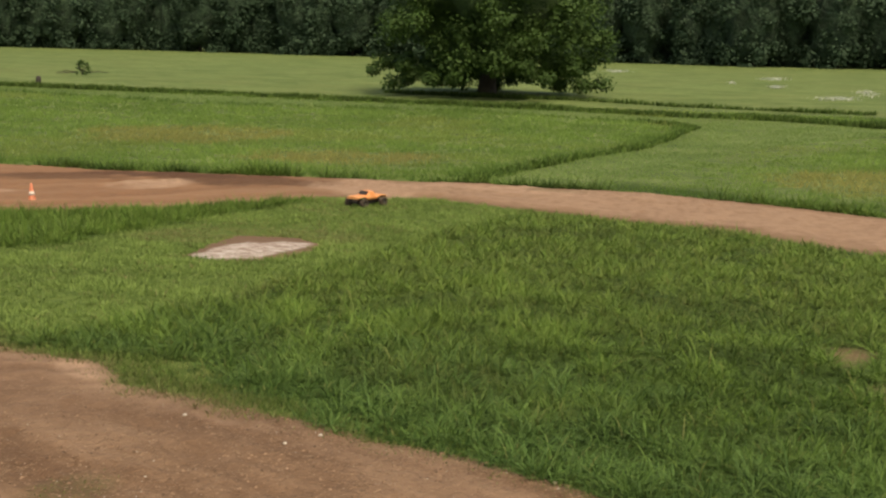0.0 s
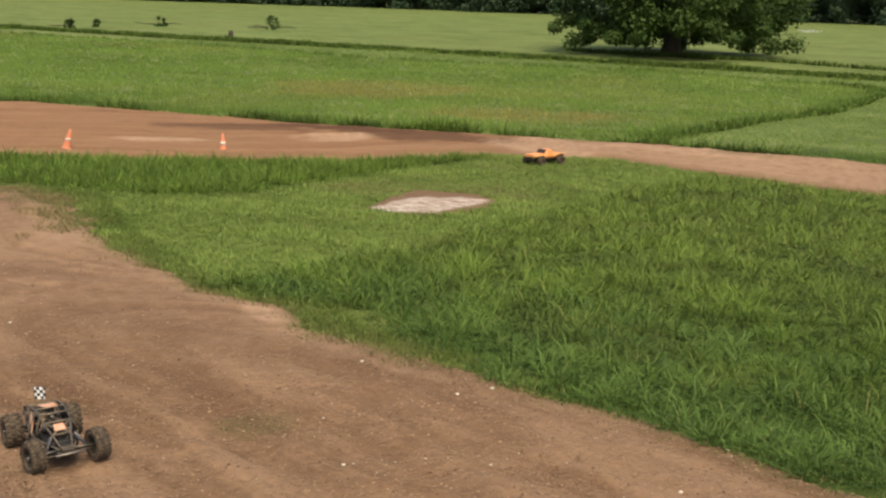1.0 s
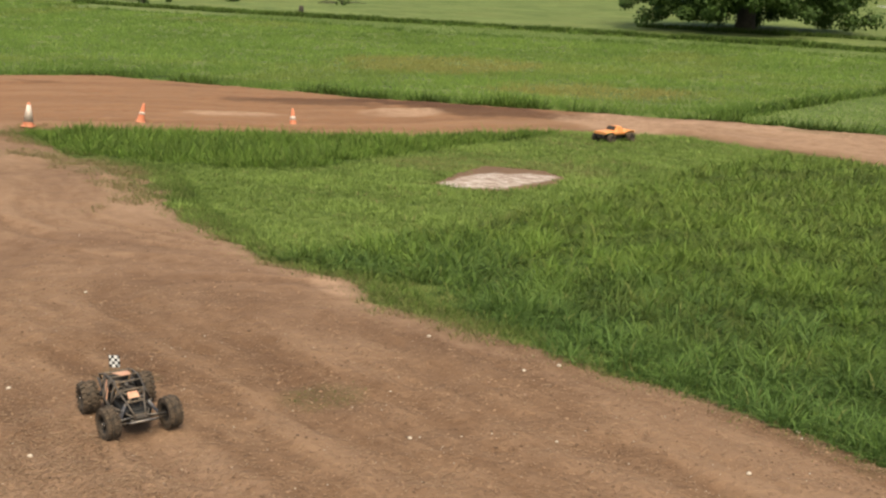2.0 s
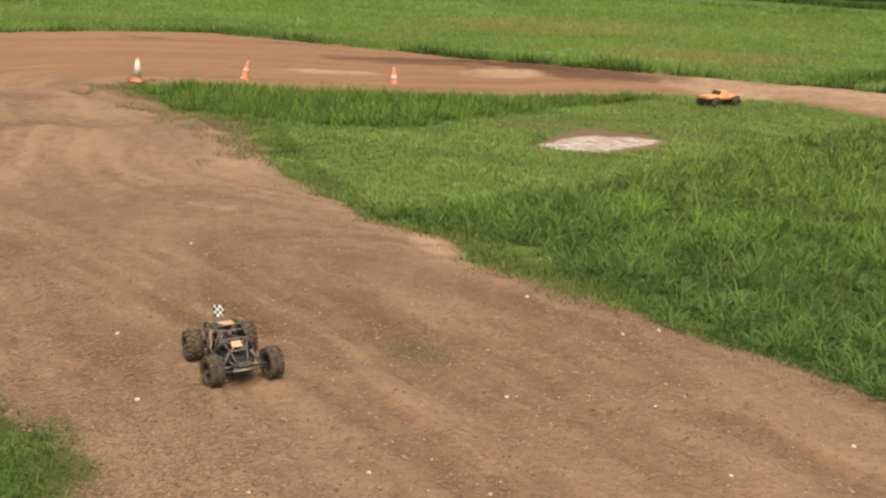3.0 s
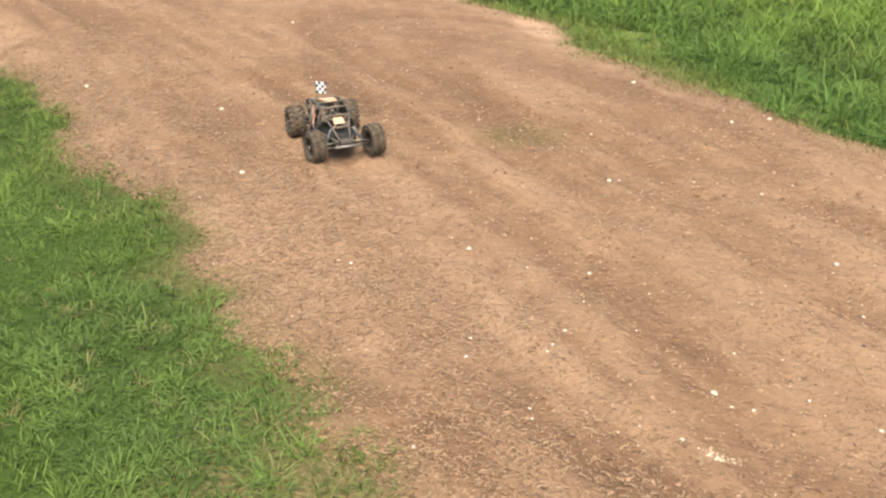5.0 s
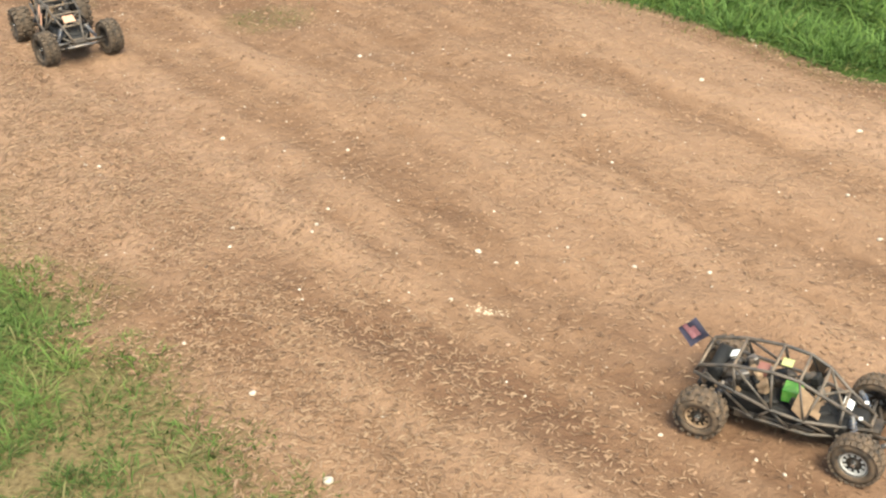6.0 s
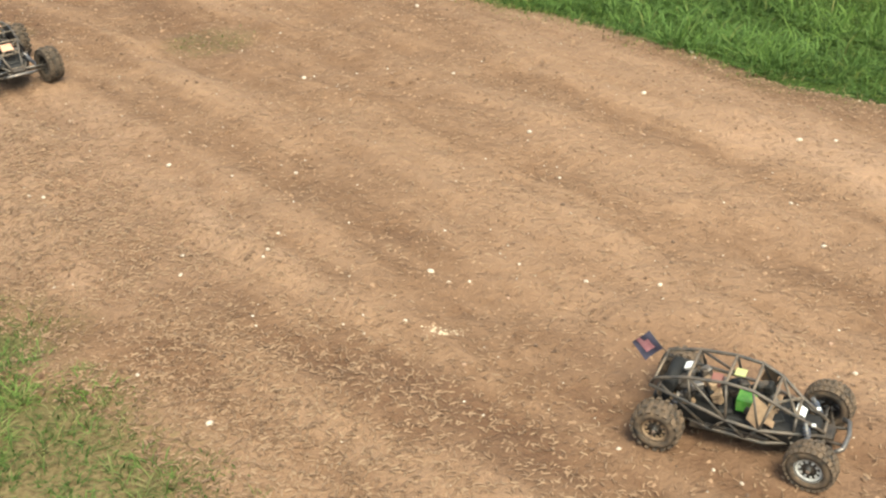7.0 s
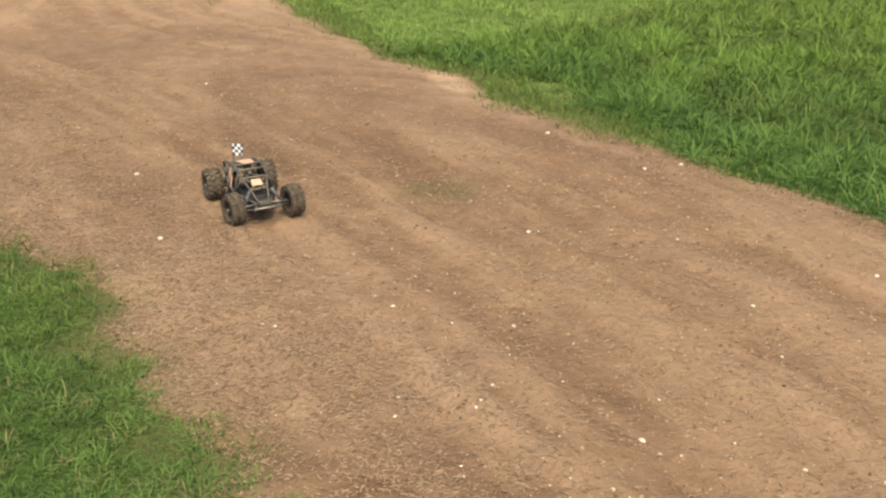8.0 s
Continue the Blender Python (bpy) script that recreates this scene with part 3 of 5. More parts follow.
blades("mown_grass", x, y, 0.062 * size[owner] * rng.uniform(0.5, 1.3, len(x)), 0.02 * rng.uniform(0.6, 1.3, len(x)), MOWN, "short mown grass with clippings beside the track",
       worn[owner], 0.95, tone=np.clip(shade[owner] + rng.uniform(-0.2, 0.2, len(x)), 0, 1), segments=1, outward=out)

# lawn at the near outer edge of the track
x, y, rng = scatter(-7.4, 0.3, 1.2, 7.6, 24000, 4)
d = -inside(x, y, TRACK) + 0.09 * ripple(x, y, 0.4, 48, 3) + 0.05 * ripple(x, y, 0.15, 61, 2)
thin = soften(-y, -3.75, -3.2) * soften(x, -2.5, -1.9)
d += 0.14 * thin
keep = (rng.uniform(0, 1, len(x)) < soften(d, -0.07, 0.08) * (1 - 0.45 * thin * soften(ripple(x, y, 0.35, 76, 2), 0.0, 0.5))) & (y > 2.15 - 0.34 * (x + 1.3))
x, y, d, thin = x[keep], y[keep], d[keep], thin[keep]
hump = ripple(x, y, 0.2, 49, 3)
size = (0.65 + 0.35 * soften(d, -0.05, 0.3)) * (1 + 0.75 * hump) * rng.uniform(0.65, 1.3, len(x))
# the lawn's hollows get their shade from this tone as well
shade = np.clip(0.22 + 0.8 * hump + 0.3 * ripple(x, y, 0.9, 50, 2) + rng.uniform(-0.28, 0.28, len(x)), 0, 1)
straw = (rng.uniform(0, 1, len(x)) < 0.05 + 0.5 * (1 - soften(d, -0.05, 0.14)) + 0.25 * thin) * rng.uniform(0.3, 0.9, len(x))
cool = soften(ripple(x, y, 0.6, 77, 2), -0.2, 0.5)
x, y, out, owner = tussocks(x, y, 13, 0.042, rng)
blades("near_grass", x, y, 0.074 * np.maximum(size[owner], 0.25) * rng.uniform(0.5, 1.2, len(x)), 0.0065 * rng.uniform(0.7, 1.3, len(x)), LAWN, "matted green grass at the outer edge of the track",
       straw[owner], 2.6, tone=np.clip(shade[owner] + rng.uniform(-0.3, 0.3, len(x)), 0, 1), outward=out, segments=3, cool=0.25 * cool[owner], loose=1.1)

# fringe of short grass along the inner edge, and thin weeds on the clay
x, y, rng = scatter(-9, 9, 3, 17.5, 500000, 5)
d = inside(x, y, TRACK)
edge = (d > -0.5) & (d < 0.5) & (y > x * -0.5 + 5.5) & (rng.uniform(0, 1, len(x)) < soften(-d + 0.25 * ripple(x, y, 0.5, 62, 3), -0.4, 0.35))
weeds = (d > 0) & (rng.uniform(0, 1, len(x)) < np.maximum.reduce([0.16 * spot(x, y, -2.4, 7.15, 0.45, 0.36, 30), 0.4 * spot(x, y, -8.6, 15.8, 1.8, 1.0, -50), 0.35 * spot(x, y, -7.0, 14.1, 1.4, 0.5, -50)]))
keep = edge | weeds
x, y, d = x[keep], y[keep], d[keep]
blades("edge_grass", x, y, np.where(d > 0, np.where(y > 12, 0.06, 0.03), 0.06 + 0.06 * soften(-d, 0.1, 0.7)) * rng.uniform(0.6, 1.4, len(x)), 0.008 * rng.uniform(0.7, 1.3, len(x)), LAWN,
       "short worn grass along the edge of the track", 0.8 * (rng.uniform(0, 1, len(x)) < 0.5 * soften(d, -0.3, 0.2)), 1.4)

# ragged half-dry tufts where turf and clay meet beside the mown grass
x, y, rng = scatter(-13.5, -0.5, 8.3, 20.5, 60000, 12)
d = inside(x, y, TRACK)
reach = 0.35 + 1.2 * soften(-x, 4.5, 8.0)
keep = (d > -0.4) & (d < reach) & (away(x, y, NEAR_EDGE) < 1.2) & (rng.uniform(0, 1, len(x)) < soften(ripple(x, y, 0.6, 67, 3) - 0.7 * d / reach, -0.35, 0.35))
x, y, d = x[keep], y[keep], d[keep]
straw = np.clip(0.25 + 0.9 * soften(d, -0.2, 0.6) + rng.uniform(-0.3, 0.3, len(x)), 0, 0.9)
x, y, out, owner = tussocks(x, y, 9, 0.07, rng)
blades("ragged_grass", x, y, 0.075 * rng.uniform(0.4, 1.2, len(x)), 0.013 * rng.uniform(0.6, 1.3, len(x)), LAWN, "ragged half-dry grass tufts along the edge of the clay", straw[owner], 1.5, segments=1, outward=out)

# the lawn under and behind the camera
x, y, rng = scatter(-9, 3, -6, 6, 14000, 13)
keep = (inside(x, y, TRACK) < -0.15) & ((y < 2.2 - 0.34 * (x + 1.3)) | (x < -7.3))
x, y = x[keep], y[keep]
x, y, out, owner = tussocks(x, y, 7, 0.07, rng)
blades("lawn_grass", x, y, 0.08 * rng.uniform(0.45, 1.2, len(x)), 0.012 * rng.uniform(0.7, 1.3, len(x)), LAWN, "matted green lawn beside the track", 0.1 * rng.uniform(0, 1, len(x)), 1.4, segments=1, outward=out)

# the field beyond the far leg
x, y, rng = scatter(-52, 34, 20, 80, 48000, 6)
d = np.maximum(inside(x, y, TRACK), inside(x, y, LANE) + 0.3 * ripple(x, y, 1.5, 51, 3))
line = y + 0.32 * x - 69.0
right_field = (x > 0.35 * y - 8.0) & (y < 60)
keep = (d < 0) & ((line < 0) | right_field) & (y > np.interp(x, [p[0] for p in FAR_HIGH[::-1]], [p[1] for p in FAR_HIGH[::-1]]) - 0.3) & (x < 0.62 * y - 1) & (x > -0.88 * y - 5) & (rng.uniform(0, 1, len(x)) < np.clip(36 / np.hypot(x, y), 0, 1))
x, y = x[keep], y[keep]
rough = 1 - soften(-inside(x, y, TRACK), 0.2, 2.2)
right_of_lane = (x > np.interp(y, [27.7, 33, 39.5, 43, 51, 60], [2.1, 4.7, 8.3, 10.7, 15.6, 20])) & (y < 60)
border = (1 - soften(-inside(x, y, LANE), 0.1, 1.4)) * ~right_of_lane
size = (0.7 + 0.4 * rough * (0.7 + 0.6 * ripple(x, y, 1.3, 66, 2)) + 0.4 * border) * (1 + 0.4 * ripple(x, y, 2.2, 52, 3)) * rng.uniform(0.85, 1.15, len(x)) * np.where(right_of_lane, 0.35 + 0.65 * soften(-inside(x, y, LANE), 0.5, 5.0), 1.0)
# border: the shaded face of the field's edge, put into the tone
shade = np.clip(0.6 - 0.62 * rough - 0.7 * border + 0.5 * ripple(x, y, 5.0, 60, 4) + rng.uniform(-0.06, 0.06, len(x)), 0, 1)
gold = np.maximum.reduce([1.0 * spot(x, y, -9.5, 43, 4.5, 5), 1.1 * spot(x, y, -2.6, 34.5, 3.6, 2.6), 1.0 * spot(x, y, 11.8, 29.5, 3.5, 4), 0.35 * soften(ripple(x, y, 6, 53, 3), 0.1, 0.6)]) * rng.uniform(0.6, 0.9, len(x)) * (1 - rough)
x, y, out, owner = tussocks(x, y, 14, 0.26, rng)
blades("field_grass", x, y, 0.27 * size[owner] * rng.uniform(0.5, 1.2, len(x)), np.clip(0.00125 * np.hypot(x, y), 0.025, 0.09) * rng.uniform(0.7, 1.3, len(x)), FIELD, "tall field grass going to seed beyond the track",
       gold[owner], 1.5, tone=np.clip(shade[owner] + rng.uniform(-0.06, 0.06, len(x)), 0, 1), outward=out, segments=1)

# dark clumps on the verge between the far leg and the field
x, y, rng = scatter(-24, 13, 19, 34, 60000, 15)
keep = (inside(x, y, TRACK) < -0.05) & (away(x, y, FAR_HIGH) < 0.3 + 0.7 * ripple(x, y, 1.6, 70, 2)) & (inside(x, y, LANE) < -0.2)
x, y = x[keep][:1500], y[keep][:1500]
size = (0.8 + 0.5 * ripple(x, y, 0.9, 71, 2)) * rng.uniform(0.6, 1.3, len(x))
shade = np.clip(0.25 + 0.4 * ripple(x, y, 0.8, 72, 2) + rng.uniform(-0.2, 0.25, len(x)), 0, 1)
x, y, out, owner = tussocks(x, y, 14, 0.16, rng)
blades("verge_grass", x, y, 0.42 * size[owner] * rng.uniform(0.5, 1.1, len(x)), 0.035 * rng.uniform(0.6, 1.3, len(x)), MEADOW, "dark clumps of coarse grass on the track verge", 0.2 * rng.uniform(0, 1, len(x)) ** 2, 1.7, tone=np.clip(shade[owner] + rng.uniform(-0.2, 0.2, len(x)), 0, 1), outward=out, segments=1)

# the mown lane through the field
x, y, rng = scatter(-30, 28, 26, 76, 420000, 8)
keep = (inside(x, y, LANE) > -0.2) & (inside(x, y, TRACK) < 0)
x, y = x[keep], y[keep]
blades("lane_grass", x, y, 0.05 * (1 + 0.6 * ripple(x, y, 1.2, 56, 3)) * rng.uniform(0.6, 1.4, len(x)), 0.05 * rng.uniform(0.7, 1.3, len(x)), LANE_TURF, "short mown grass lane through the field", 0.06 * rng.uniform(0, 1, len(x)), 0.8, tone=rng.uniform(0.75, 1.0, len(x)), segments=1)

# the strips of long grass along the field ditches and the lane
# the lane strip is dark blades added as the field edge's shaded side
for line, width, count in ((LANE[:5], 0.28, 60000), (DITCH, 0.75, 60000), (DITCH_BACK, 0.5, 30000)):
    x, y, rng = scatter(-46, 31, 28 if line[0] == LANE[0] else 48, 82, count * 10, 7 + count)
    keep = away(x, y, line) < width * (0.8 + 0.6 * ripple(x, y, 2.5, 54, 3))
    x, y = x[keep], y[keep]
    low = line[0] == LANE[0]
    blades("ditch_grass", x, y, (0.24 if low else 0.36) * (1 + 0.5 * ripple(x, y, 1.8, 55, 3)) * rng.uniform(0.6, 1.1, len(x)), 0.08 * rng.uniform(0.7, 1.3, len(x)), MEADOW, "strip of long dark grass at the edge of the field",
           0.15 * rng.uniform(0, 1, len(x)), 0.9, tone=rng.uniform(0, 0.5 if low else 0.25, len(x)))

# ---------- trees ----------
LEAF = leaf_material("oak_leaves", (0.034, 0.066, 0.015), (0.06, 0.106, 0.025))
WOODS = leaf_material("wood_leaves", (0.028, 0.053, 0.028), (0.045, 0.078, 0.041), 0.3)
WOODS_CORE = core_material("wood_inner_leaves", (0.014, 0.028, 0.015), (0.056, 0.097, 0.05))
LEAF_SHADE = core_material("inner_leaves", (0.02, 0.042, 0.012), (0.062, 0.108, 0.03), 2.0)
BARK = mottled("bark", (0.0186, 0.0149, 0.0112), (0.0589, 0.0484, 0.0372), 3.0, 0.95, bump=0.03)


def tube(bm, points, radii, sides=8):
    """A bent round bar along points, with closed ends."""
    rings = []
    for k, p in enumerate(points):
        p = Vector(p)
        ahead = Vector(points[min(k + 1, len(points) - 1)]) - Vector(points[max(k - 1, 0)])
        turn = ahead.to_track_quat("Z", "Y").to_matrix()
        rings.append([bm.verts.new(p + turn @ Vector((math.cos(2 * math.pi * s / sides), math.sin(2 * math.pi * s / sides), 0)) * radii[k]) for s in range(sides)])
    for a, b in zip(rings, rings[1:]):
        for s in range(sides):
            face = bm.faces.new((a[s], a[(s + 1) % sides], b[(s + 1) % sides], b[s]))
            face.smooth = True
    bm.faces.new(rings[0][::-1])
    bm.faces.new(rings[-1])


def leaf_cloud(name, centres, radius, count, size, material, parent, rng, flat=0.6, folded=True):
    """Many small folded leaves in clumps round the given centres."""
    owner = rng.integers(0, len(centres), count)
    way = rng.normal(size=(count, 3))
    way /= np.linalg.norm(way, axis=1)[:, None]
    spread = radius[owner] * rng.uniform(0.05, 1.25, count) ** 0.8
    at = centres[owner] + way * spread[:, None] * np.array([1, 1, flat])
    normal = way * 0.8 + rng.normal(size=(count, 3)) * 0.35 + np.array([0, 0, 0.5])
    normal /= np.linalg.norm(normal, axis=1)[:, None]
    side = np.cross(normal, rng.normal(size=(count, 3)))
    side /= np.linalg.norm(side, axis=1)[:, None]
    length = np.cross(normal, side)
    s = (size * rng.uniform(0.6, 1.4, count))[:, None]
    points = np.stack([at - length * s * 0.6, at + side * s * 0.42 + normal * s * 0.12, at + length * s * 0.6, at - side * s * 0.42 + normal * s * 0.12], 1).reshape(-1, 3)
    base = (np.arange(count) * 4)[:, None]
    corners = (base + np.array([[0, 1, 2, 0, 2, 3]])).ravel()
    if not folded:
        points = points.reshape(-1, 4, 3)[:, [0, 1, 3]].reshape(-1, 3)
        corners = np.arange(3 * count)
    ob = mesh_from_arrays(name, points, corners, np.full(len(corners) // 3, 3), material)
    ob.parent = parent
    return ob


def crown_centres(rng, width, low, high, count, top_bias=0.6):
    """Clump centres on and inside an uneven dome."""
    out = []
    while len(out) < count:
        a, u = rng.uniform(0, 2 * math.pi), rng.uniform(0, 1)
        z = low + (high - low) * u ** top_bias
        belly = math.sin(math.pi * min(1.0, 0.32 + 0.68 * u)) ** 0.6
        r = width / 2 * belly * rng.uniform(0.45, 1.0) * (1 + 0.12 * math.sin(3 * a + 5 * u))
        out.append((r * math.cos(a), r * math.sin(a), z - (0.5 if r > 0.4 * width else 0)))
    return np.array(out)


def leafy_core(parent, material, width, low, high, seed):
    """The dense inside of a crown: an uneven lumpy body added behind the leaves to stop see-through."""
    bm = bmesh.new()
    bmesh.ops.create_icosphere(bm, subdivisions=3, radius=1.0)
    for v in bm.verts:
        swell = 1 + 0.3 * noise.noise(v.co * 2.3 + Vector((seed * 7.7, 0, 0))) + 0.22 * noise.noise(v.co * 6 + Vector((0, seed * 3.3, 0)))
        v.co = Vector((v.co.x * width / 2 * swell, v.co.y * width / 2 * swell, (low + high) / 2 + v.co.z * (high - low) / 2 * swell))
    for face in bm.faces:
        face.smooth = True
    part("inner_crown", bm, material, parent)


def field_tree():
    """The broad old tree in the field, its boughs hanging nearly to the ground."""
    rng = np.random.default_rng(77)
    tree = empty("tree", "broad old green tree with low hanging boughs in the field", "tree")
    bm = bmesh.new()
    tube(bm, [(0, 0, -0.3), (0, 0, 0.25), (0.05, 0, 1.2), (0.1, 0.05, 2.6), (0.0, 0.1, 5.0), (0.1, 0, 8.5), (0, 0, 11)], [1.05, 0.72, 0.58, 0.55, 0.42, 0.25, 0.08], 12)
    trunk = part("trunk", bm, BARK, tree, "thick dark trunk")
    centres = crown_centres(rng, 16.5, 2.0, 13.5, 260, 1.05)
    low = []
    for k in range(90):
        a = rng.uniform(0, 2 * math.pi)
        r = 8.0 * math.sqrt(rng.uniform(0.03, 1))
        low.append((r * math.cos(a), r * math.sin(a) * 0.9, 1.55 + 0.5 * math.sin(2.7 * a + 1) + 0.45 * math.sin(7 * a) * r / 8 + rng.uniform(-0.25, 0.5)))
    centres = np.concatenate([centres, np.array(low)])
    for k in range(9):
        goal = centres[rng.integers(0, len(centres))] * 0.8
        start = Vector((0.05, 0, 1.6 + 0.5 * k))
        mid = start.lerp(Vector(goal), 0.5) + Vector((0, 0, 0.5))
        bm = bmesh.new()
        tube(bm, [start, mid, goal], [0.24, 0.14, 0.04], 7)
        part("limb", bm, BARK, tree)
    leaf_cloud("crown", centres, rng.uniform(0.75, 1.35, len(centres)) * np.where(np.arange(len(centres)) >= 260, 0.62, 1.0), 88000, 0.2, LEAF, tree, rng, 0.75)
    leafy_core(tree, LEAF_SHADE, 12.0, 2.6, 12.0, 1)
    tree.matrix_basis = pose(3.1, 78.3, float(rise(np.array(3.1), np.array(78.3))))
    return tree


field_tree()


def wood_tree(seed, width, height):
    rng = np.random.default_rng(seed)
    tree = empty("woodland_tree", "dark green leafy tree at the edge of the wood", "tree", "trees of the wood edge")
    bm = bmesh.new()
    tube(bm, [(0, 0, -0.4), (0.1, 0, 2.0), (-0.1, 0.1, height * 0.5), (0, 0, height * 0.85)], [0.38, 0.3, 0.2, 0.06], 7)
    part("trunk", bm, BARK, tree)
    centres = np.concatenate([crown_centres(rng, width, 0.9, height, 75, 0.85), crown_centres(rng, width * 0.9, 0.3, 3.0, 18, 1.0)])
    leaf_cloud("crown", centres, rng.uniform(0.9, 1.7, len(centres)), 9500, 0.5, WOODS, tree, rng, 0.8, False)
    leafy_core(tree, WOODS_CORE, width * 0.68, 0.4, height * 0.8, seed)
    return tree


WOOD_LINE = [(-125, 186), (-72, 194), (-48, 199), (0, 194), (28, 186), (50, 172), (86, 156)]
kinds = [wood_tree(100 + k, w, h) for k, (w, h) in enumerate(((9.5, 15), (8, 17), (11, 14), (7.5, 13.5)))]
rng = np.random.default_rng(9)
placed, along_line = 0, 0.0
spans = [(Vector(a), Vector(b)) for a, b in zip(WOOD_LINE, WOOD_LINE[1:])]
for row, (back, step) in enumerate(((0.0, 5.6), (6.0, 6.5))):
    carry = 0.0
    for a, b in spans:
        length = (b - a).length
        while carry < length:
            p = a.lerp(b, carry / length)
            x, y = p.x + rng.uniform(-1, 1), p.y + back + rng.uniform(-1.5, 1.5)
            m = pose(x, y, float(rise(np.array(x), np.array(y))), 0, 0, rng.uniform(0, 360)) @ Matrix.Scale(rng.uniform(0.85, 1.2), 4)
            tree = kinds[placed % 4] if placed < 4 else copy_thing(kinds[rng.integers(0, 4)], m)
            tree.matrix_basis = m
            placed += 1
            carry += step * rng.uniform(0.75, 1.25)
        carry -= length

# ---------- model cars ----------
DUST = (0.167, 0.108, 0.0651)
RUBBER = mottled("dusty_rubber", (0.0136, 0.0124, 0.0112), (0.0434, 0.036, 0.0285), 25.0, 0.9, bump=0.002, dust=0.55, dust_color=DUST)
RUBBER_BROWN = mottled("muddy_rubber", (0.02, 0.0165, 0.013), (0.05, 0.038, 0.028), 25.0, 0.9, bump=0.002, dust=0.55, dust_color=(0.12, 0.082, 0.053))
CAGE_STEEL = mottled("dusty_black_tube", (0.016, 0.0155, 0.015), (0.06, 0.055, 0.049), 20.0, 0.5, 0.0, dust=0.28, dust_color=DUST)
CAGE_DUSTY = mottled("dusty_tan_tube", (0.05, 0.042, 0.034), (0.15, 0.12, 0.09), 20.0, 0.7, 0.0, dust=0.35, dust_color=DUST)
BLACK_PLASTIC = mottled("black_plastic", (0.006, 0.006, 0.006), (0.022, 0.02, 0.018), 20.0, 0.7, dust=0.2, dust_color=DUST)
# near-black: the shade inside the cages put into the colour
DARK_INSIDE = mottled("shaded_black", (0.003, 0.003, 0.003), (0.011, 0.01, 0.009), 25.0, 0.75)
GREY_METAL = mottled("grey_alloy", (0.09, 0.09, 0.09), (0.2, 0.195, 0.19), 30.0, 0.5, 0.7, dust=0.35, dust_color=DUST)
CHROME = mottled("bright_nut", (0.45, 0.45, 0.45), (0.637, 0.637, 0.637), 30.0, 0.25, 0.9)
WHITE_RIM = mottled("white_rim_ring", (0.3, 0.3, 0.29), (0.48, 0.48, 0.46), 30.0, 0.5, dust=0.25, dust_color=DUST)
TAN_PANEL = mottled("muddy_panel", (0.149, 0.093, 0.0558), (0.26, 0.18, 0.112), 12.0, 0.85)
WHITE_PANEL = mottled("white_panel", (0.525, 0.525, 0.51), (0.675, 0.675, 0.66), 15.0, 0.5)
GREEN_PLASTIC = mottled("bright_green_plastic", (0.02, 0.13, 0.012), (0.07, 0.25, 0.04), 30.0, 0.5, dust=0.25, dust_color=DUST)
YELLOW_PLASTIC = mottled("pale_yellow_plastic", (0.26, 0.273, 0.0992), (0.384, 0.384, 0.186), 15.0, 0.5)
RED_PLASTIC = mottled("faded_red_plastic", (0.12, 0.03, 0.03), (0.22, 0.075, 0.07), 15.0, 0.6, dust=0.4, dust_color=DUST)
BLUE_SPRING = mottled("dusty_blue_spring", (0.0372, 0.0558, 0.093), (0.0744, 0.112, 0.174), 15.0, 0.5, dust=0.4, dust_color=DUST)
ORANGE_BODY = mottled("orange_body", (0.58, 0.19, 0.05), (0.61, 0.255, 0.095), 5.0, 0.5, dust=0.4, dust_color=(0.561, 0.297, 0.132))
ORANGE_PANEL = mottled("faded_orange_panel", (0.36, 0.16, 0.1), (0.5, 0.28, 0.19), 12.0, 0.65, dust=0.35, dust_color=(0.4, 0.27, 0.18))
FLAG_NAVY = mottled("navy_cloth", (0.016, 0.016, 0.03), (0.045, 0.042, 0.07), 30.0, 0.9)
FLAG_PINK = mottled("pink_print", (0.248, 0.0744, 0.093), (0.372, 0.186, 0.198), 30.0, 0.9)
FLAG_WHITE = mottled("white_cloth", (0.45, 0.45, 0.45), (0.6, 0.6, 0.6), 30.0, 0.9)
FLAG_BLACK = mottled("black_cloth", (0.00744, 0.00744, 0.00868), (0.0217, 0.0217, 0.0248), 30.0, 0.9)
DARK_WINDOW = mottled("dark_window_opening", (0.00496, 0.00434, 0.00434), (0.031, 0.0217, 0.0186), 18.0, 0.8)


def stand(car, x, y, heading, size):
    """Puts a car with its four wheels on the clay, tilted as the clay is."""
    c, s = math.cos(radians(heading)), math.sin(radians(heading))
    z = {(a, b): max(0.0, float(clay(np.array([x + size * (a * c - b * s)]), np.array([y + size * (a * s + b * c)]))[1][0])) for a in (-0.29, 0.29) for b in (-0.21, 0.21)}
    pitch = math.degrees(math.atan2(sum(v for (a, b), v in z.items() if a < 0) - sum(v for (a, b), v in z.items() if a > 0), 2 * 0.58))
    lean = math.degrees(math.atan2(sum(v for (a, b), v in z.items() if b > 0) - sum(v for (a, b), v in z.items() if b < 0), 2 * 0.42))
    car.matrix_basis = pose(x, y, sum(z.values()) / 4 - 0.003, 0, 0, heading) @ pose(0, 0, 0, lean, pitch, 0) @ Matrix.Scale(size, 4)


def box(bm, size, at, turn=(0, 0, 0), bevel=0.0):
    """A box of that size, with its edges taken off where bevel is given."""
    made = bmesh.ops.create_cube(bm, size=1.0, matrix=pose(*at, *turn) @ Matrix.Diagonal((*size, 1)))
    if bevel:
        edges = {e for v in made["verts"] for e in v.link_edges}
        bmesh.ops.bevel(bm, geom=list(edges), offset=bevel, segments=1, affect="EDGES")


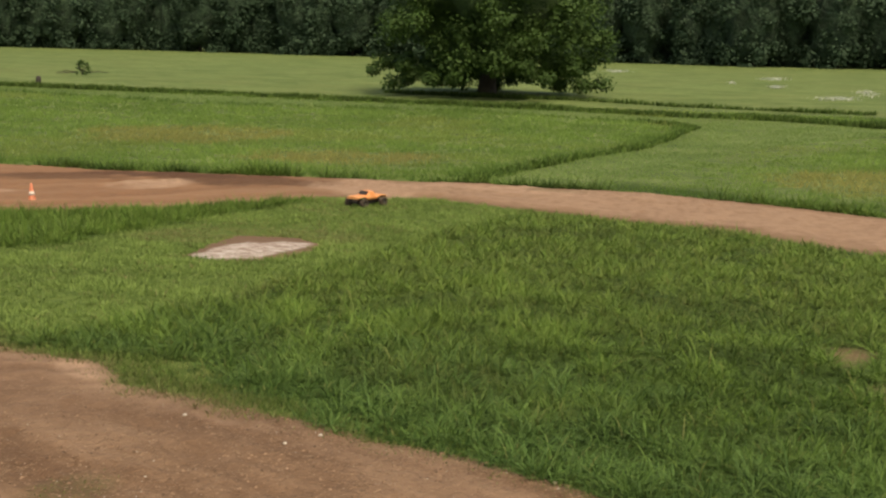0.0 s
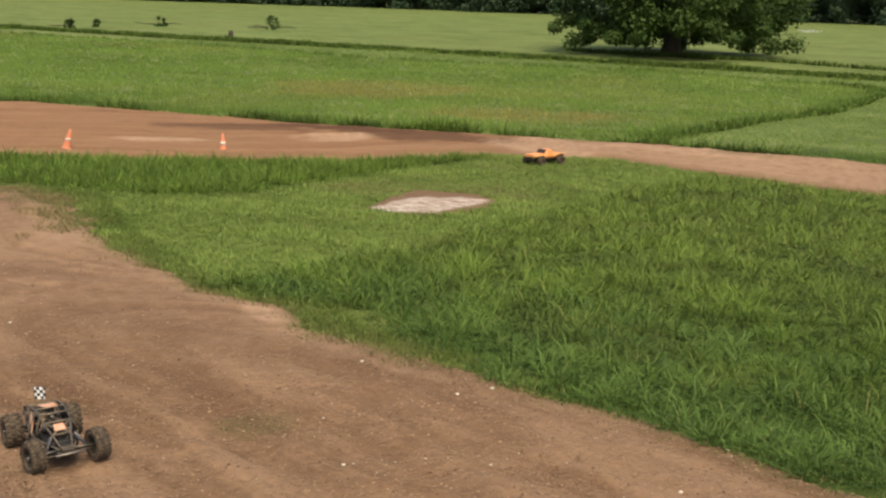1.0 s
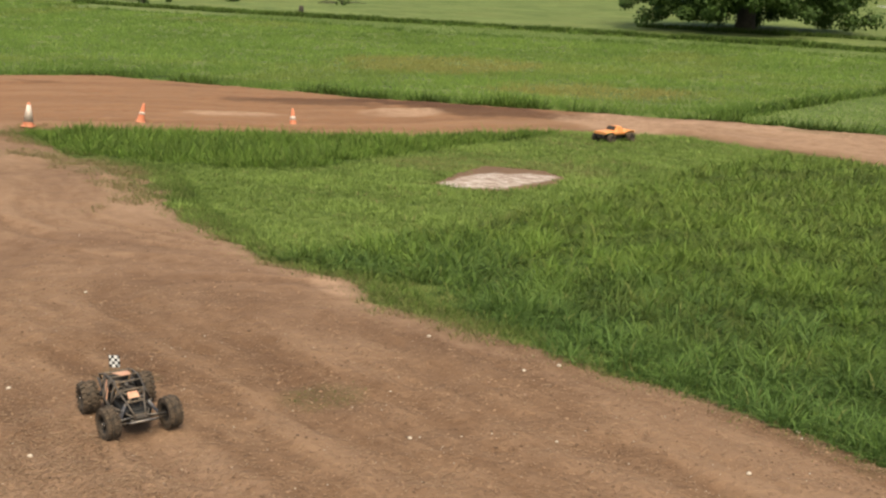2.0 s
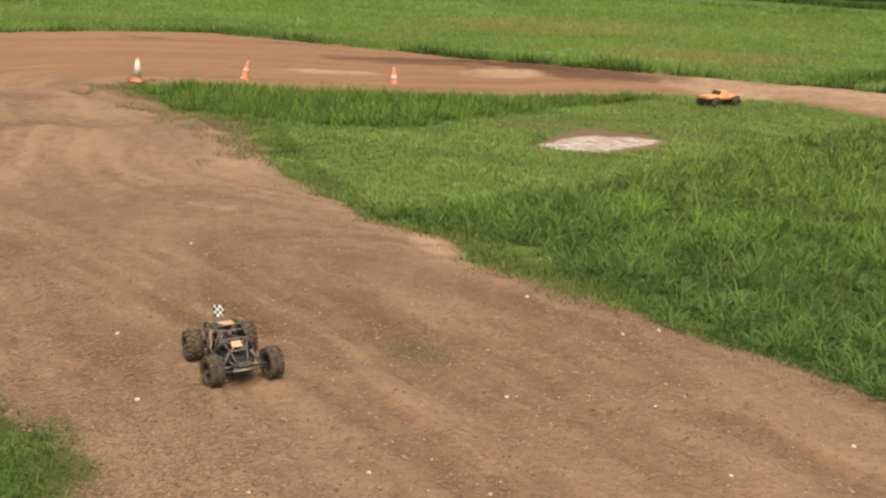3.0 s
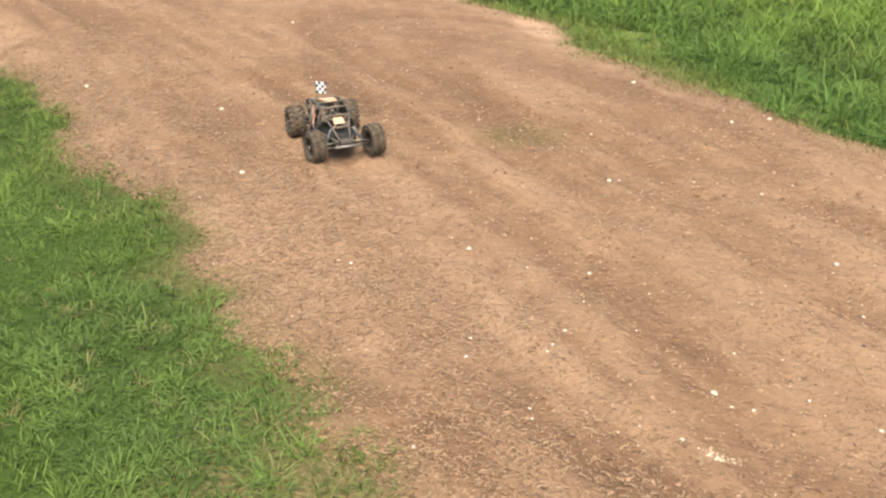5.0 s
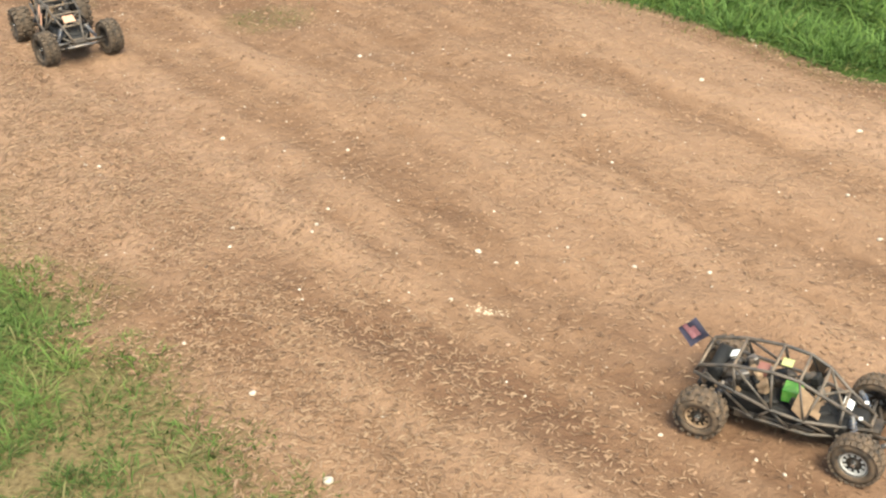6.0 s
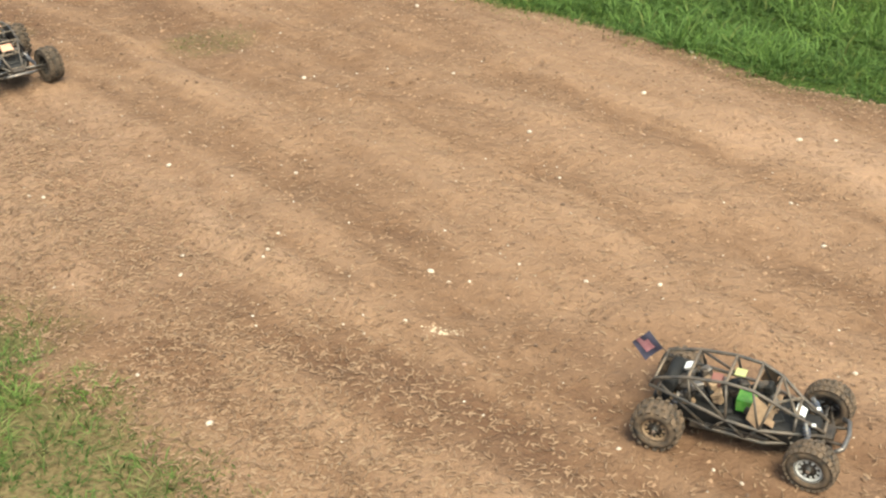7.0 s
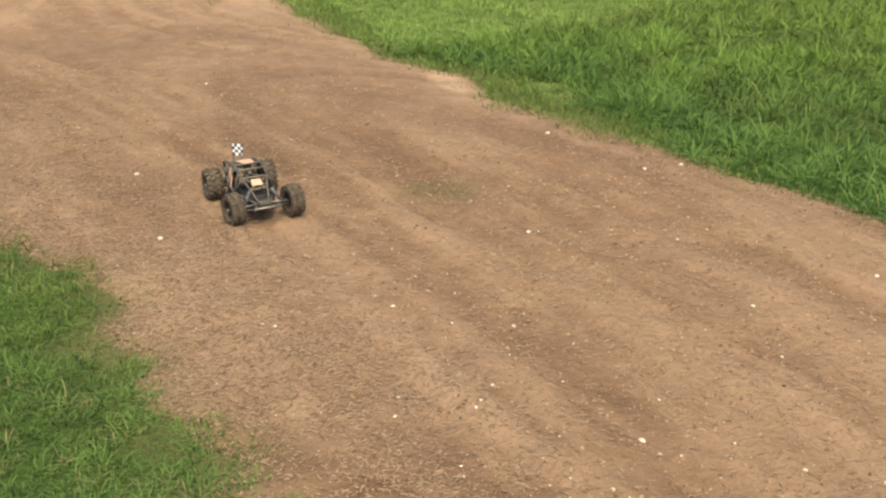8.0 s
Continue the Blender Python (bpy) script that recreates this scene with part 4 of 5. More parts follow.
def lathe(bm, profile, sides, axis_y=True):
    """Turns a closed profile of (radius, offset) round the y axis."""
    rings = []
    for k in range(sides):
        a = 2 * math.pi * k / sides
        rings.append([bm.verts.new((r * math.cos(a), o, r * math.sin(a))) for r, o in profile])
    n = len(profile)
    for k in range(sides):
        a, b = rings[k], rings[(k + 1) % sides]
        for j in range(n):
            bm.faces.new((a[j], a[(j + 1) % n], b[(j + 1) % n], b[j])).smooth = True


def shape(points, thick, way=(0, 0, 1)):
    """A bmesh plate: a flat outline given thickness along way."""
    bm = bmesh.new()
    push = Vector(way).normalized() * thick
    low = [bm.verts.new(Vector(p) - push / 2) for p in points]
    high = [bm.verts.new(Vector(p) + push / 2) for p in points]
    n = len(points)
    bm.faces.new(low[::-1])
    bm.faces.new(high)
    for k in range(n):
        bm.faces.new((low[k], low[(k + 1) % n], high[(k + 1) % n], high[k]))
    bmesh.ops.recalc_face_normals(bm, faces=bm.faces)
    return bm


def wheel(parent, at, radius, width, outer, rubber, ring, knobs=18, rows=3, turn=0.0):
    """Rim with spokes, and under it the knobbly tyre and the hub nut. outer: +1 if the left side faces out, -1 if the right does."""
    rim_r = radius * 0.6
    bm = bmesh.new()
    half = width / 2
    lathe(bm, [(rim_r, -half * 0.8), (rim_r, half * 0.8), (rim_r * 0.9, half * 0.8), (rim_r * 0.86, half * 0.2), (rim_r * 0.86, -half * 0.8)], 28)
    lathe(bm, [(rim_r * 0.02, outer * half * 0.2), (rim_r * 0.3, outer * half * 0.2), (rim_r * 0.3, outer * half * 0.62), (rim_r * 0.02, outer * half * 0.62)], 14)
    rim = part("wheel", bm, BLACK_PLASTIC, parent, "spoked wheel with a dusty knobbly tyre")
    rim.matrix_basis = pose(*at, 0, 0, turn)
    for k in range(8):
        bm = bmesh.new()
        bmesh.ops.create_cube(bm, size=1.0, matrix=pose(0, outer * half * 0.42, 0, 0, 45 * k, 0) @ pose(rim_r * 0.58, 0, 0) @ Matrix.Diagonal((rim_r * 0.66, width * 0.12, rim_r * 0.2, 1)))
        part("spoke", bm, BLACK_PLASTIC, rim)
    bm = bmesh.new()
    profile = []
    for k in range(13):
        a = math.pi * (-0.5 + k / 12)
        profile.append((rim_r * 0.97 + (radius * 0.955 - rim_r * 0.97) * abs(math.cos(a)) ** 0.45, half * math.sin(a)))
    profile += [(rim_r * 0.95, half * 0.7), (rim_r * 0.95, -half * 0.7)]
    lathe(bm, profile, 32)
    for row in range(rows):
        o = (row - (rows - 1) / 2) * width * 0.78 / max(rows - 1, 1)
        drop = 0.05 * radius * (abs(o) / half) ** 2
        for k in range(knobs):
            a = 360 * (k + 0.5 * (row % 2)) / knobs
            m = pose(0, 0, 0, 0, a, 0) @ pose(radius * 0.965 - drop, o, 0, 0, 0, 18 * (1 if row % 2 else -1))
            bmesh.ops.create_cube(bm, size=1.0, matrix=m @ Matrix.Diagonal((radius * 0.09, width * 0.24, radius * 0.17, 1)))
    part("tyre", bm, rubber, rim, "dusty black tyre with worn tread blocks")
    if ring:
        bm = bmesh.new()
        lathe(bm, [(rim_r * 0.72, outer * half * 0.62), (rim_r * 0.98, outer * half * 0.72), (rim_r * 0.98, outer * half * 0.84), (rim_r * 0.72, outer * half * 0.7)], 28)
        for k in range(10):
            m = pose(0, outer * half * 0.66, 0, 0, 36 * k, 0) @ pose(rim_r * 0.66, 0, 0)
            bmesh.ops.create_cube(bm, size=1.0, matrix=m @ Matrix.Diagonal((rim_r * 0.3, width * 0.05, rim_r * 0.17, 1)))
        bmesh.ops.recalc_face_normals(bm, faces=bm.faces)
        part("rim_ring", bm, ring, rim, "white toothed rim ring" if ring is WHITE_RIM else "mud-covered toothed rim ring")
    bm = bmesh.new()
    bmesh.ops.create_cone(bm, cap_ends=True, segments=6, radius1=radius * 0.12, radius2=radius * 0.09, depth=width * 0.22, matrix=pose(0, outer * half * 0.78, 0, -90 * outer, 0, 0))
    part("hub_nut", bm, CHROME, rim, "bright metal hub nut")
    return rim


def bars(name, lines, radius, material, parent, label=""):
    for line in lines:
        bm = bmesh.new()
        tube(bm, line, [radius] * len(line), 7)
        part(name, bm, material, parent, label)


def both_sides(lines):
    return [[(x, s * y, z) for x, y, z in line] for line in lines for s in (1, -1)]


def damper(parent, low, high, spring):
    """A shock absorber: a rod, and a coil round it."""
    bm = bmesh.new()
    tube(bm, [low, high], [0.007, 0.009], 8)
    rod = part("shock_absorber", bm, GREY_METAL, parent, "metal shock absorber with a coil spring")
    low, high = Vector(low), Vector(high)
    turn = (high - low).to_track_quat("Z", "Y").to_matrix()
    coil = [low.lerp(high, 0.15 + 0.7 * k / 48) + turn @ Vector((math.cos(k * 0.8), math.sin(k * 0.8), 0)) * 0.0125 for k in range(49)]
    bm = bmesh.new()
    tube(bm, coil, [0.0022] * 49, 5)
    part("spring", bm, spring, rod)


def running_gear(car, base, axle_r, axle_f, track_half, hub, spring):
    """Chassis plate, suspension arms, axles, dampers."""
    bm = bmesh.new()
    box(bm, (axle_f - axle_r - 0.04, 0.15, 0.012), ((axle_f + axle_r) / 2, 0, base), bevel=0.004)
    box(bm, (0.12, 0.09, 0.055), (axle_r, 0, base + 0.035), bevel=0.008)
    box(bm, (0.1, 0.08, 0.05), (axle_f, 0, base + 0.03), bevel=0.008)
    part("chassis", bm, BLACK_PLASTIC, car, "flat black chassis plate")
    for x, way in ((axle_f, 1), (axle_r, -1)):
        for s in (1, -1):
            for dx in (-0.045, 0.045):
                bm = bmesh.new()
                tube(bm, [(x + dx, s * 0.045, base + 0.012), (x + dx * 0.3, s * (track_half - 0.035), hub - 0.012)], [0.009, 0.007], 6)
                part("suspension_arm", bm, BLACK_PLASTIC, car)
            bm = bmesh.new()
            tube(bm, [(x, s * 0.04, base + 0.04), (x, s * (track_half - 0.02), hub)], [0.006, 0.006], 6)
            part("axle", bm, GREY_METAL, car)
            damper(car, (x - way * 0.02, s * (track_half - 0.075), hub - 0.005), (x - way * 0.05, s * 0.075, base + 0.12), spring)


def flag_on(car, foot, top, back, cloth, print_material, checks, across=0.095, tall=0.088):
    """A thin pole with a small waving cloth."""
    bm = bmesh.new()
    tube(bm, [foot, Vector(foot).lerp(Vector(top), 0.5) + Vector((-0.004, 0, 0)), top], [0.0022, 0.002, 0.0016], 6)
    pole = part("flag_pole", bm, CAGE_STEEL, car)
    up = (Vector(top) - Vector(foot)).normalized()
    back = Vector(back).normalized()
    out = up.cross(back).normalized()
    n = 8
    bm = bmesh.new()
    marks = bmesh.new()

    def place(u, v, lift=0.0):
        p = Vector(top) - up * tall * v + back * across * u + out * 0.006 * math.sin(5 * u + 2 * v)
        return p + out * lift

    for side in (-0.0008, 0.0008):
        rows = [[bm.verts.new(place(i / n, j / n, side)) for i in range(n + 1)] for j in range(n + 1)]
        for j in range(n):
            for i in range(n):
                bm.faces.new((rows[j][i], rows[j][i + 1], rows[j + 1][i + 1], rows[j + 1][i]))
    flag = part("flag", bm, cloth, pole, "small square cloth flag")
    cells = [(i, j) for i in range(4) for j in range(4) if (i + j) % 2] if checks else [(1, 1), (2, 1), (1, 2), (2, 2), (2, 0)]
    for lift in (0.0026, -0.0026):
        for i, j in cells:
            q = [marks.verts.new(place((i + a) / 4, (j + b) / 4, lift)) for a, b in ((0, 0), (1, 0), (1, 1), (0, 1))]
            marks.faces.new(q)
    part("flag_print", marks, print_material, pole)


def cage_buggy(name, label, rubber, panels, ring, flag, big=1.0, half=0.188, lamps=True, steer=-6):
    """An open off-road model buggy with a tube cage over its engine."""
    car = empty(name, label, "model car", "model cars on the track")
    hub_r, hub_f = 0.096 * big, 0.094 * big
    base = 0.068 * big
    running_gear(car, base, -0.285, 0.285, half, hub_f, BLUE_SPRING)
    for s in (1, -1):
        wheel(car, (-0.285, s * (half - 0.012), hub_r), hub_r, 0.1 * big, s, rubber, TAN_PANEL if ring else None, 17, 4)
        wheel(car, (0.285, s * half, hub_f), hub_f, 0.078 * big, s, rubber, WHITE_RIM if ring else None, 26, 4, steer)
    roof = [[(-0.345, 0.0795, 0.205), (-0.325, 0.096, 0.248), (-0.2, 0.0936, 0.2838), (-0.06, 0.0912, 0.2959), (0.04, 0.0888, 0.2866), (0.115, 0.0864, 0.251), (0.2, 0.0583, 0.193), (0.3, 0.0371, 0.1321)]]
    shoulder = [[(-0.345, 0.102, 0.215), (-0.18, 0.1219, 0.1883), (-0.04, 0.1399, 0.163), (0.08, 0.1378, 0.1508), (0.2, 0.0954, 0.1387), (0.305, 0.0424, 0.12)]]
    sill = [[(-0.25, 0.085, 0.1), (-0.1, 0.13, 0.098), (0.1, 0.13, 0.092), (0.22, 0.085, 0.094), (0.31, 0.045, 0.1)]]
    struts = [[(-0.3, 0.102, 0.2257), (-0.12, 0.12, 0.1)], [(-0.04, 0.1399, 0.163), (-0.06, 0.0912, 0.2959)], [(-0.2, 0.0936, 0.2838), (-0.04, 0.1399, 0.163)],
              [(-0.2, 0.0936, 0.2838), (-0.18, 0.1219, 0.1883)], [(0.04, 0.0888, 0.2866), (0.08, 0.1378, 0.1508)], [(0.115, 0.0864, 0.251), (0.08, 0.1378, 0.1508)],
              [(-0.04, 0.1399, 0.163), (-0.1, 0.13, 0.098)], [(-0.04, 0.1399, 0.163), (0.03, 0.13, 0.095)], [(0.08, 0.1378, 0.1508), (0.03, 0.13, 0.095)],
              [(0.08, 0.1378, 0.1508), (0.17, 0.1, 0.093)], [(0.2, 0.0954, 0.1387), (0.2, 0.0583, 0.193)], [(0.2, 0.0954, 0.1387), (0.17, 0.1, 0.093)]]
    bars("cage_rail", both_sides(roof + shoulder + sill), 0.0072, CAGE_STEEL, car, "dusty dark cage tube")
    bars("cage_strut", both_sides(struts), 0.0056, CAGE_STEEL, car, "dusty dark cage tube")
    cross = [[(x, y, z), (x, -y, z)] for x, y, z in ((-0.325, 0.096, 0.248), (-0.2, 0.0936, 0.2838), (-0.06, 0.0912, 0.2959), (0.04, 0.0888, 0.2866), (0.115, 0.0864, 0.251), (0.2, 0.0583, 0.193), (0.3, 0.0371, 0.1321), (-0.25, 0.085, 0.1))]
    cross += [[(0.115, 0.0864, 0.251), (0.165, 0, 0.2164)], [(0.115, -0.0864, 0.251), (0.165, 0, 0.2164)], [(0.165, 0, 0.2164), (0.2, 0.0583, 0.193)], [(0.165, 0, 0.2164), (0.2, -0.0583, 0.193)]]
    bars("cage_crossbar", cross, 0.0058, CAGE_DUSTY, car, "tan dust-covered cage tube")
    # engine, tank, boxes and wires inside the cage
    bm = bmesh.new()
    box(bm, (0.1, 0.09, 0.05), (-0.13, 0, base + 0.04), bevel=0.006)
    for k in range(7):
        box(bm, (0.078, 0.07, 0.005), (-0.13, 0.0, base + 0.07 + 0.008 * k), bevel=0.001)
    box(bm, (0.03, 0.03, 0.09), (-0.13, 0, base + 0.1))
    engine = part("engine", bm, GREY_METAL, car, "finned grey engine")
    bm = bmesh.new()
    tube(bm, [(-0.16, 0.05, 0.15), (-0.24, 0.075, 0.15), (-0.3, 0.03, 0.165), (-0.3, -0.05, 0.165)], [0.013, 0.014, 0.024, 0.02], 9)
    part("exhaust", bm, BLACK_PLASTIC, car, "bent dark exhaust pipe")
    bm = bmesh.new()
    box(bm, (0.1, 0.15, 0.06), (-0.225, 0, 0.125), bevel=0.012)
    box(bm, (0.06, 0.1, 0.04), (-0.3, 0, 0.14), bevel=0.01)
    part("rear_gearbox", bm, TAN_PANEL, car, "mud-covered gearbox housing")
    bm = bmesh.new()
    box(bm, (0.07, 0.075, 0.05), (-0.215, -0.01, 0.18), bevel=0.01)
    part("pull_starter", bm, BLACK_PLASTIC, car)
    bm = bmesh.new()
    box(bm, (0.12, 0.12, 0.045), (0.17, 0, base + 0.03), bevel=0.008)
    box(bm, (0.05, 0.06, 0.04), (0.08, 0.03, base + 0.06), (0, 0, 15), 0.006)
    box(bm, (0.06, 0.045, 0.035), (0.0, -0.06, base + 0.03), (0, 0, -8), 0.006)
    part("radio_box", bm, BLACK_PLASTIC, car, "black receiver and battery box")
    bm = bmesh.new()
    box(bm, (0.3, 0.02, 0.035), (-0.03, 0.108, base + 0.02), bevel=0.005)
    box(bm, (0.3, 0.02, 0.035), (-0.03, -0.108, base + 0.02), bevel=0.005)
    part("side_guard", bm, BLACK_PLASTIC, car)
    bm = bmesh.new()
    box(bm, (0.54, 0.19, 0.06), (-0.04, 0, base + 0.043), bevel=0.012)
    part("tub", bm, DARK_INSIDE, car, "dark open tub under the cage")
    for k, (x, y, z, sx, sy, sz) in enumerate(((-0.2, 0.05, 0.15, 0.06, 0.05, 0.05), (-0.06, 0.055, 0.15, 0.07, 0.05, 0.05), (-0.06, -0.065, 0.145, 0.06, 0.04, 0.03), (0.12, -0.04, 0.135, 0.07, 0.05, 0.035), (0.03, 0.06, 0.145, 0.06, 0.06, 0.05), (-0.27, 0.0, 0.15, 0.05, 0.12, 0.06))):
        bm = bmesh.new()
        box(bm, (sx, sy, sz), (x, y, z), (0, 0, 11 * k), 0.007)
        part("engine_block", bm, (DARK_INSIDE, BLACK_PLASTIC, DARK_INSIDE)[k % 3], car)
    bm = bmesh.new()
    tube(bm, [(-0.275, -0.085, 0.215), (-0.275, -0.07, 0.215), (-0.275, 0.07, 0.215), (-0.275, 0.085, 0.215)], [0.02, 0.03, 0.03, 0.02], 12)
    part("muffler", bm, DARK_INSIDE, car, "dark round muffler")
    rng_wire = random.Random(5)
    # added blocks that close the view through cage and nose, coloured as shade
    bm = bmesh.new()
    box(bm, (0.16, 0.1, 0.07), (-0.16, 0.01, 0.15), bevel=0.02)
    box(bm, (0.08, 0.1, 0.06), (0.0, 0.03, 0.145), bevel=0.015)
    part("dark_filler", bm, DARK_INSIDE, car, "near-black block added to fill and darken the cage")
    bm = bmesh.new()
    box(bm, (0.17, 0.1, 0.05), (0.2, 0, 0.118), bevel=0.012)
    part("nose_filler", bm, DARK_INSIDE, car, "near-black block added to darken the nose")
    for k in range(40):
        bm = bmesh.new()
        box(bm, (rng_wire.uniform(0.02, 0.06), rng_wire.uniform(0.02, 0.04), rng_wire.uniform(0.02, 0.045)), (rng_wire.uniform(-0.28, 0.1), rng_wire.uniform(-0.08, 0.08), rng_wire.uniform(0.165, 0.225)), (rng_wire.uniform(-20, 20), rng_wire.uniform(-20, 20), rng_wire.uniform(0, 90)), 0.005)
        part("fitting", bm, (DARK_INSIDE, TAN_PANEL, BLACK_PLASTIC, GREY_METAL, DARK_INSIDE, BLACK_PLASTIC, GREY_METAL)[k % 7], car)
    # plates added along the sides, black like the shaded inside
    for s in (1, -1):
        part("side_plate", shape([(-0.24, s * 0.1, 0.085), (0.2, s * 0.1, 0.085), (0.18, s * 0.112, 0.135), (-0.06, s * 0.118, 0.15), (-0.22, s * 0.104, 0.165)], 0.006, (0, 1, 0)), DARK_INSIDE, car, "near-black side plate added to darken the inside")
    for k in range(12):
        x0 = -0.26 + 0.035 * k
        bm = bmesh.new()
        tube(bm, [(x0, rng_wire.uniform(-0.07, 0.07), base + 0.05), (x0 + 0.05, rng_wire.uniform(-0.07, 0.07), base + rng_wire.uniform(0.1, 0.17)), (x0 + 0.1, rng_wire.uniform(-0.06, 0.06), base + 0.05)], [0.003] * 3, 5)
        part("cable", bm, BLACK_PLASTIC, car)
    for title, points, thick, way, material, note in panels:
        part(title, shape(points, thick, way), material, car, note)
    # bumper and skid
    bm = bmesh.new()
    tube(bm, [(0.35, -0.1, 0.105), (0.375, -0.08, 0.113), (0.385, 0.0, 0.118), (0.375, 0.08, 0.113), (0.35, 0.1, 0.105)], [0.009] * 5, 8)
    part("bumper", bm, GREY_METAL, car, "scuffed silver bumper bar")
    for s in (1, -1):
        bm = bmesh.new()
        tube(bm, [(0.3, s * 0.04, base + 0.03), (0.372, s * 0.05, 0.106)], [0.007, 0.006], 6)
        part("bumper_stay", bm, BLACK_PLASTIC, car)
        if not lamps:
            continue
        bm = bmesh.new()
        bmesh.ops.create_cone(bm, cap_ends=True, segments=10, radius1=0.007, radius2=0.007, depth=0.012, matrix=pose(0.262, s * 0.05, 0.165, 0, 70, 0))
        part("lamp", bm, WHITE_PANEL, car, "small round white lamp")
    flag_on(car, *flag)
    return car


def slab_points(x0, z0, y0, x1, z1, y1):
    return [(x0, y0, z0), (x1, y1, z1), (x1, -y1, z1), (x0, -y0, z0)]


BUGGY_PANELS = [
    ("side_panel", [(0.03, -0.124, 0.1836), (0.08, -0.1378, 0.1536), (0.1, -0.102, 0.2398), (0.05, -0.096, 0.2725)], 0.003, (0, 1, 0.3), TAN_PANEL, "mud-covered tan side panel"),
    ("side_panel", [(0.03, 0.124, 0.1836), (0.08, 0.1378, 0.1536), (0.1, 0.102, 0.2398), (0.05, 0.096, 0.2725)], 0.003, (0, 1, -0.3), TAN_PANEL, "mud-covered tan side panel"),
    ("dash_panel", slab_points(0.085, 0.1649, 0.1, 0.125, 0.1462, 0.1), 0.004, (0.4, 0, 1), TAN_PANEL, "mud-covered tan panel"),
    ("hood_panel", slab_points(0.19, 0.191, 0.024, 0.225, 0.1709, 0.024), 0.004, (0.5, 0, 1), WHITE_PANEL, "white hood plate"),
    ("roof_panel", slab_points(-0.045, 0.2903, 0.022, -0.005, 0.2893, 0.022), 0.004, (0, 0, 1), YELLOW_PLASTIC, "small pale yellow roof plate"),
    ("rear_plate", slab_points(-0.235, 0.2659, 0.02, -0.205, 0.2772, 0.02), 0.004, (0, 0, 1), WHITE_PANEL, "small white plate"),
    ("air_box", [(-0.02, -0.0742, 0.193), (0.045, -0.0742, 0.193), (0.045, 0, 0.193), (-0.02, 0, 0.193)], 0.05, (0, 0, 1), GREEN_PLASTIC, "bright green air box"),
    ("fuel_cap", [(-0.13, -0.036, 0.2351), (-0.09, -0.036, 0.2351), (-0.09, 0.024, 0.2351), (-0.13, 0.024, 0.2351)], 0.02, (0, 0, 1), RED_PLASTIC, "faded red cap"),
    ("floor_tray", [(-0.22, -0.085, 0.094), (0.2, -0.075, 0.094), (0.2, 0.075, 0.094), (-0.22, 0.085, 0.094)], 0.012, (0, 0, 1), BLACK_PLASTIC, "dark dusty floor tray"),
]
buggy = cage_buggy("model_buggy", "black tube-cage off-road model buggy with a navy flag on the dirt", RUBBER, BUGGY_PANELS, True, ((-0.3, 0.04, 0.255), (-0.395, 0.045, 0.355), (-0.68, -0.1, -0.72), FLAG_NAVY, FLAG_PINK, False))
stand(buggy, 0.686, 3.34, -19.5, 0.93)

ORANGE_PANELS = [
    ("roof_panel", [(-0.17, 0.06, 0.2896), (-0.05, 0.05, 0.3005), (-0.05, -0.015, 0.3005), (-0.17, -0.05, 0.2896)], 0.004, (0, 0, 1), ORANGE_PANEL, "faded orange roof plate"),
    ("hood_panel", slab_points(0.135, 0.2415, 0.032, 0.18, 0.2125, 0.038), 0.004, (0.5, 0, 1), ORANGE_PANEL, "faded orange hood plate"),
    ("side_panel", [(-0.14, -0.1187, 0.19), (0.01, -0.1399, 0.1602), (-0.02, -0.1208, 0.225), (-0.12, -0.1004, 0.2719)], 0.003, (0, 1, 0.3), ORANGE_PANEL, "faded orange side panel"),
    ("side_panel", [(-0.16, 0.1187, 0.193), (0.06, 0.1399, 0.1602), (0.06, 0.1008, 0.2632), (-0.14, 0.0984, 0.2819)], 0.003, (0, 1, -0.3), BLACK_PLASTIC, "black side panel"),
    ("air_box", [(-0.02, -0.0424, 0.193), (0.045, -0.0424, 0.193), (0.045, 0.0318, 0.193), (-0.02, 0.0318, 0.193)], 0.05, (0, 0, 1), BLACK_PLASTIC, "black air box"),
    ("floor_tray", [(-0.22, -0.085, 0.094), (0.2, -0.075, 0.094), (0.2, 0.075, 0.094), (-0.22, 0.085, 0.094)], 0.012, (0, 0, 1), BLACK_PLASTIC, "dark dusty floor tray"),
]
chequered = cage_buggy("model_buggy", "black and orange cage model buggy with a chequered flag", RUBBER_BROWN, ORANGE_PANELS, False, ((-0.29, -0.03, 0.25), (-0.3, -0.03, 0.38), (-0.2, 0.95, -0.25), FLAG_WHITE, FLAG_BLACK, True, 0.08, 0.085), 1.15, 0.205, False, 9)
stand(chequered, -3.47, 6.35, -46.5, 0.96)


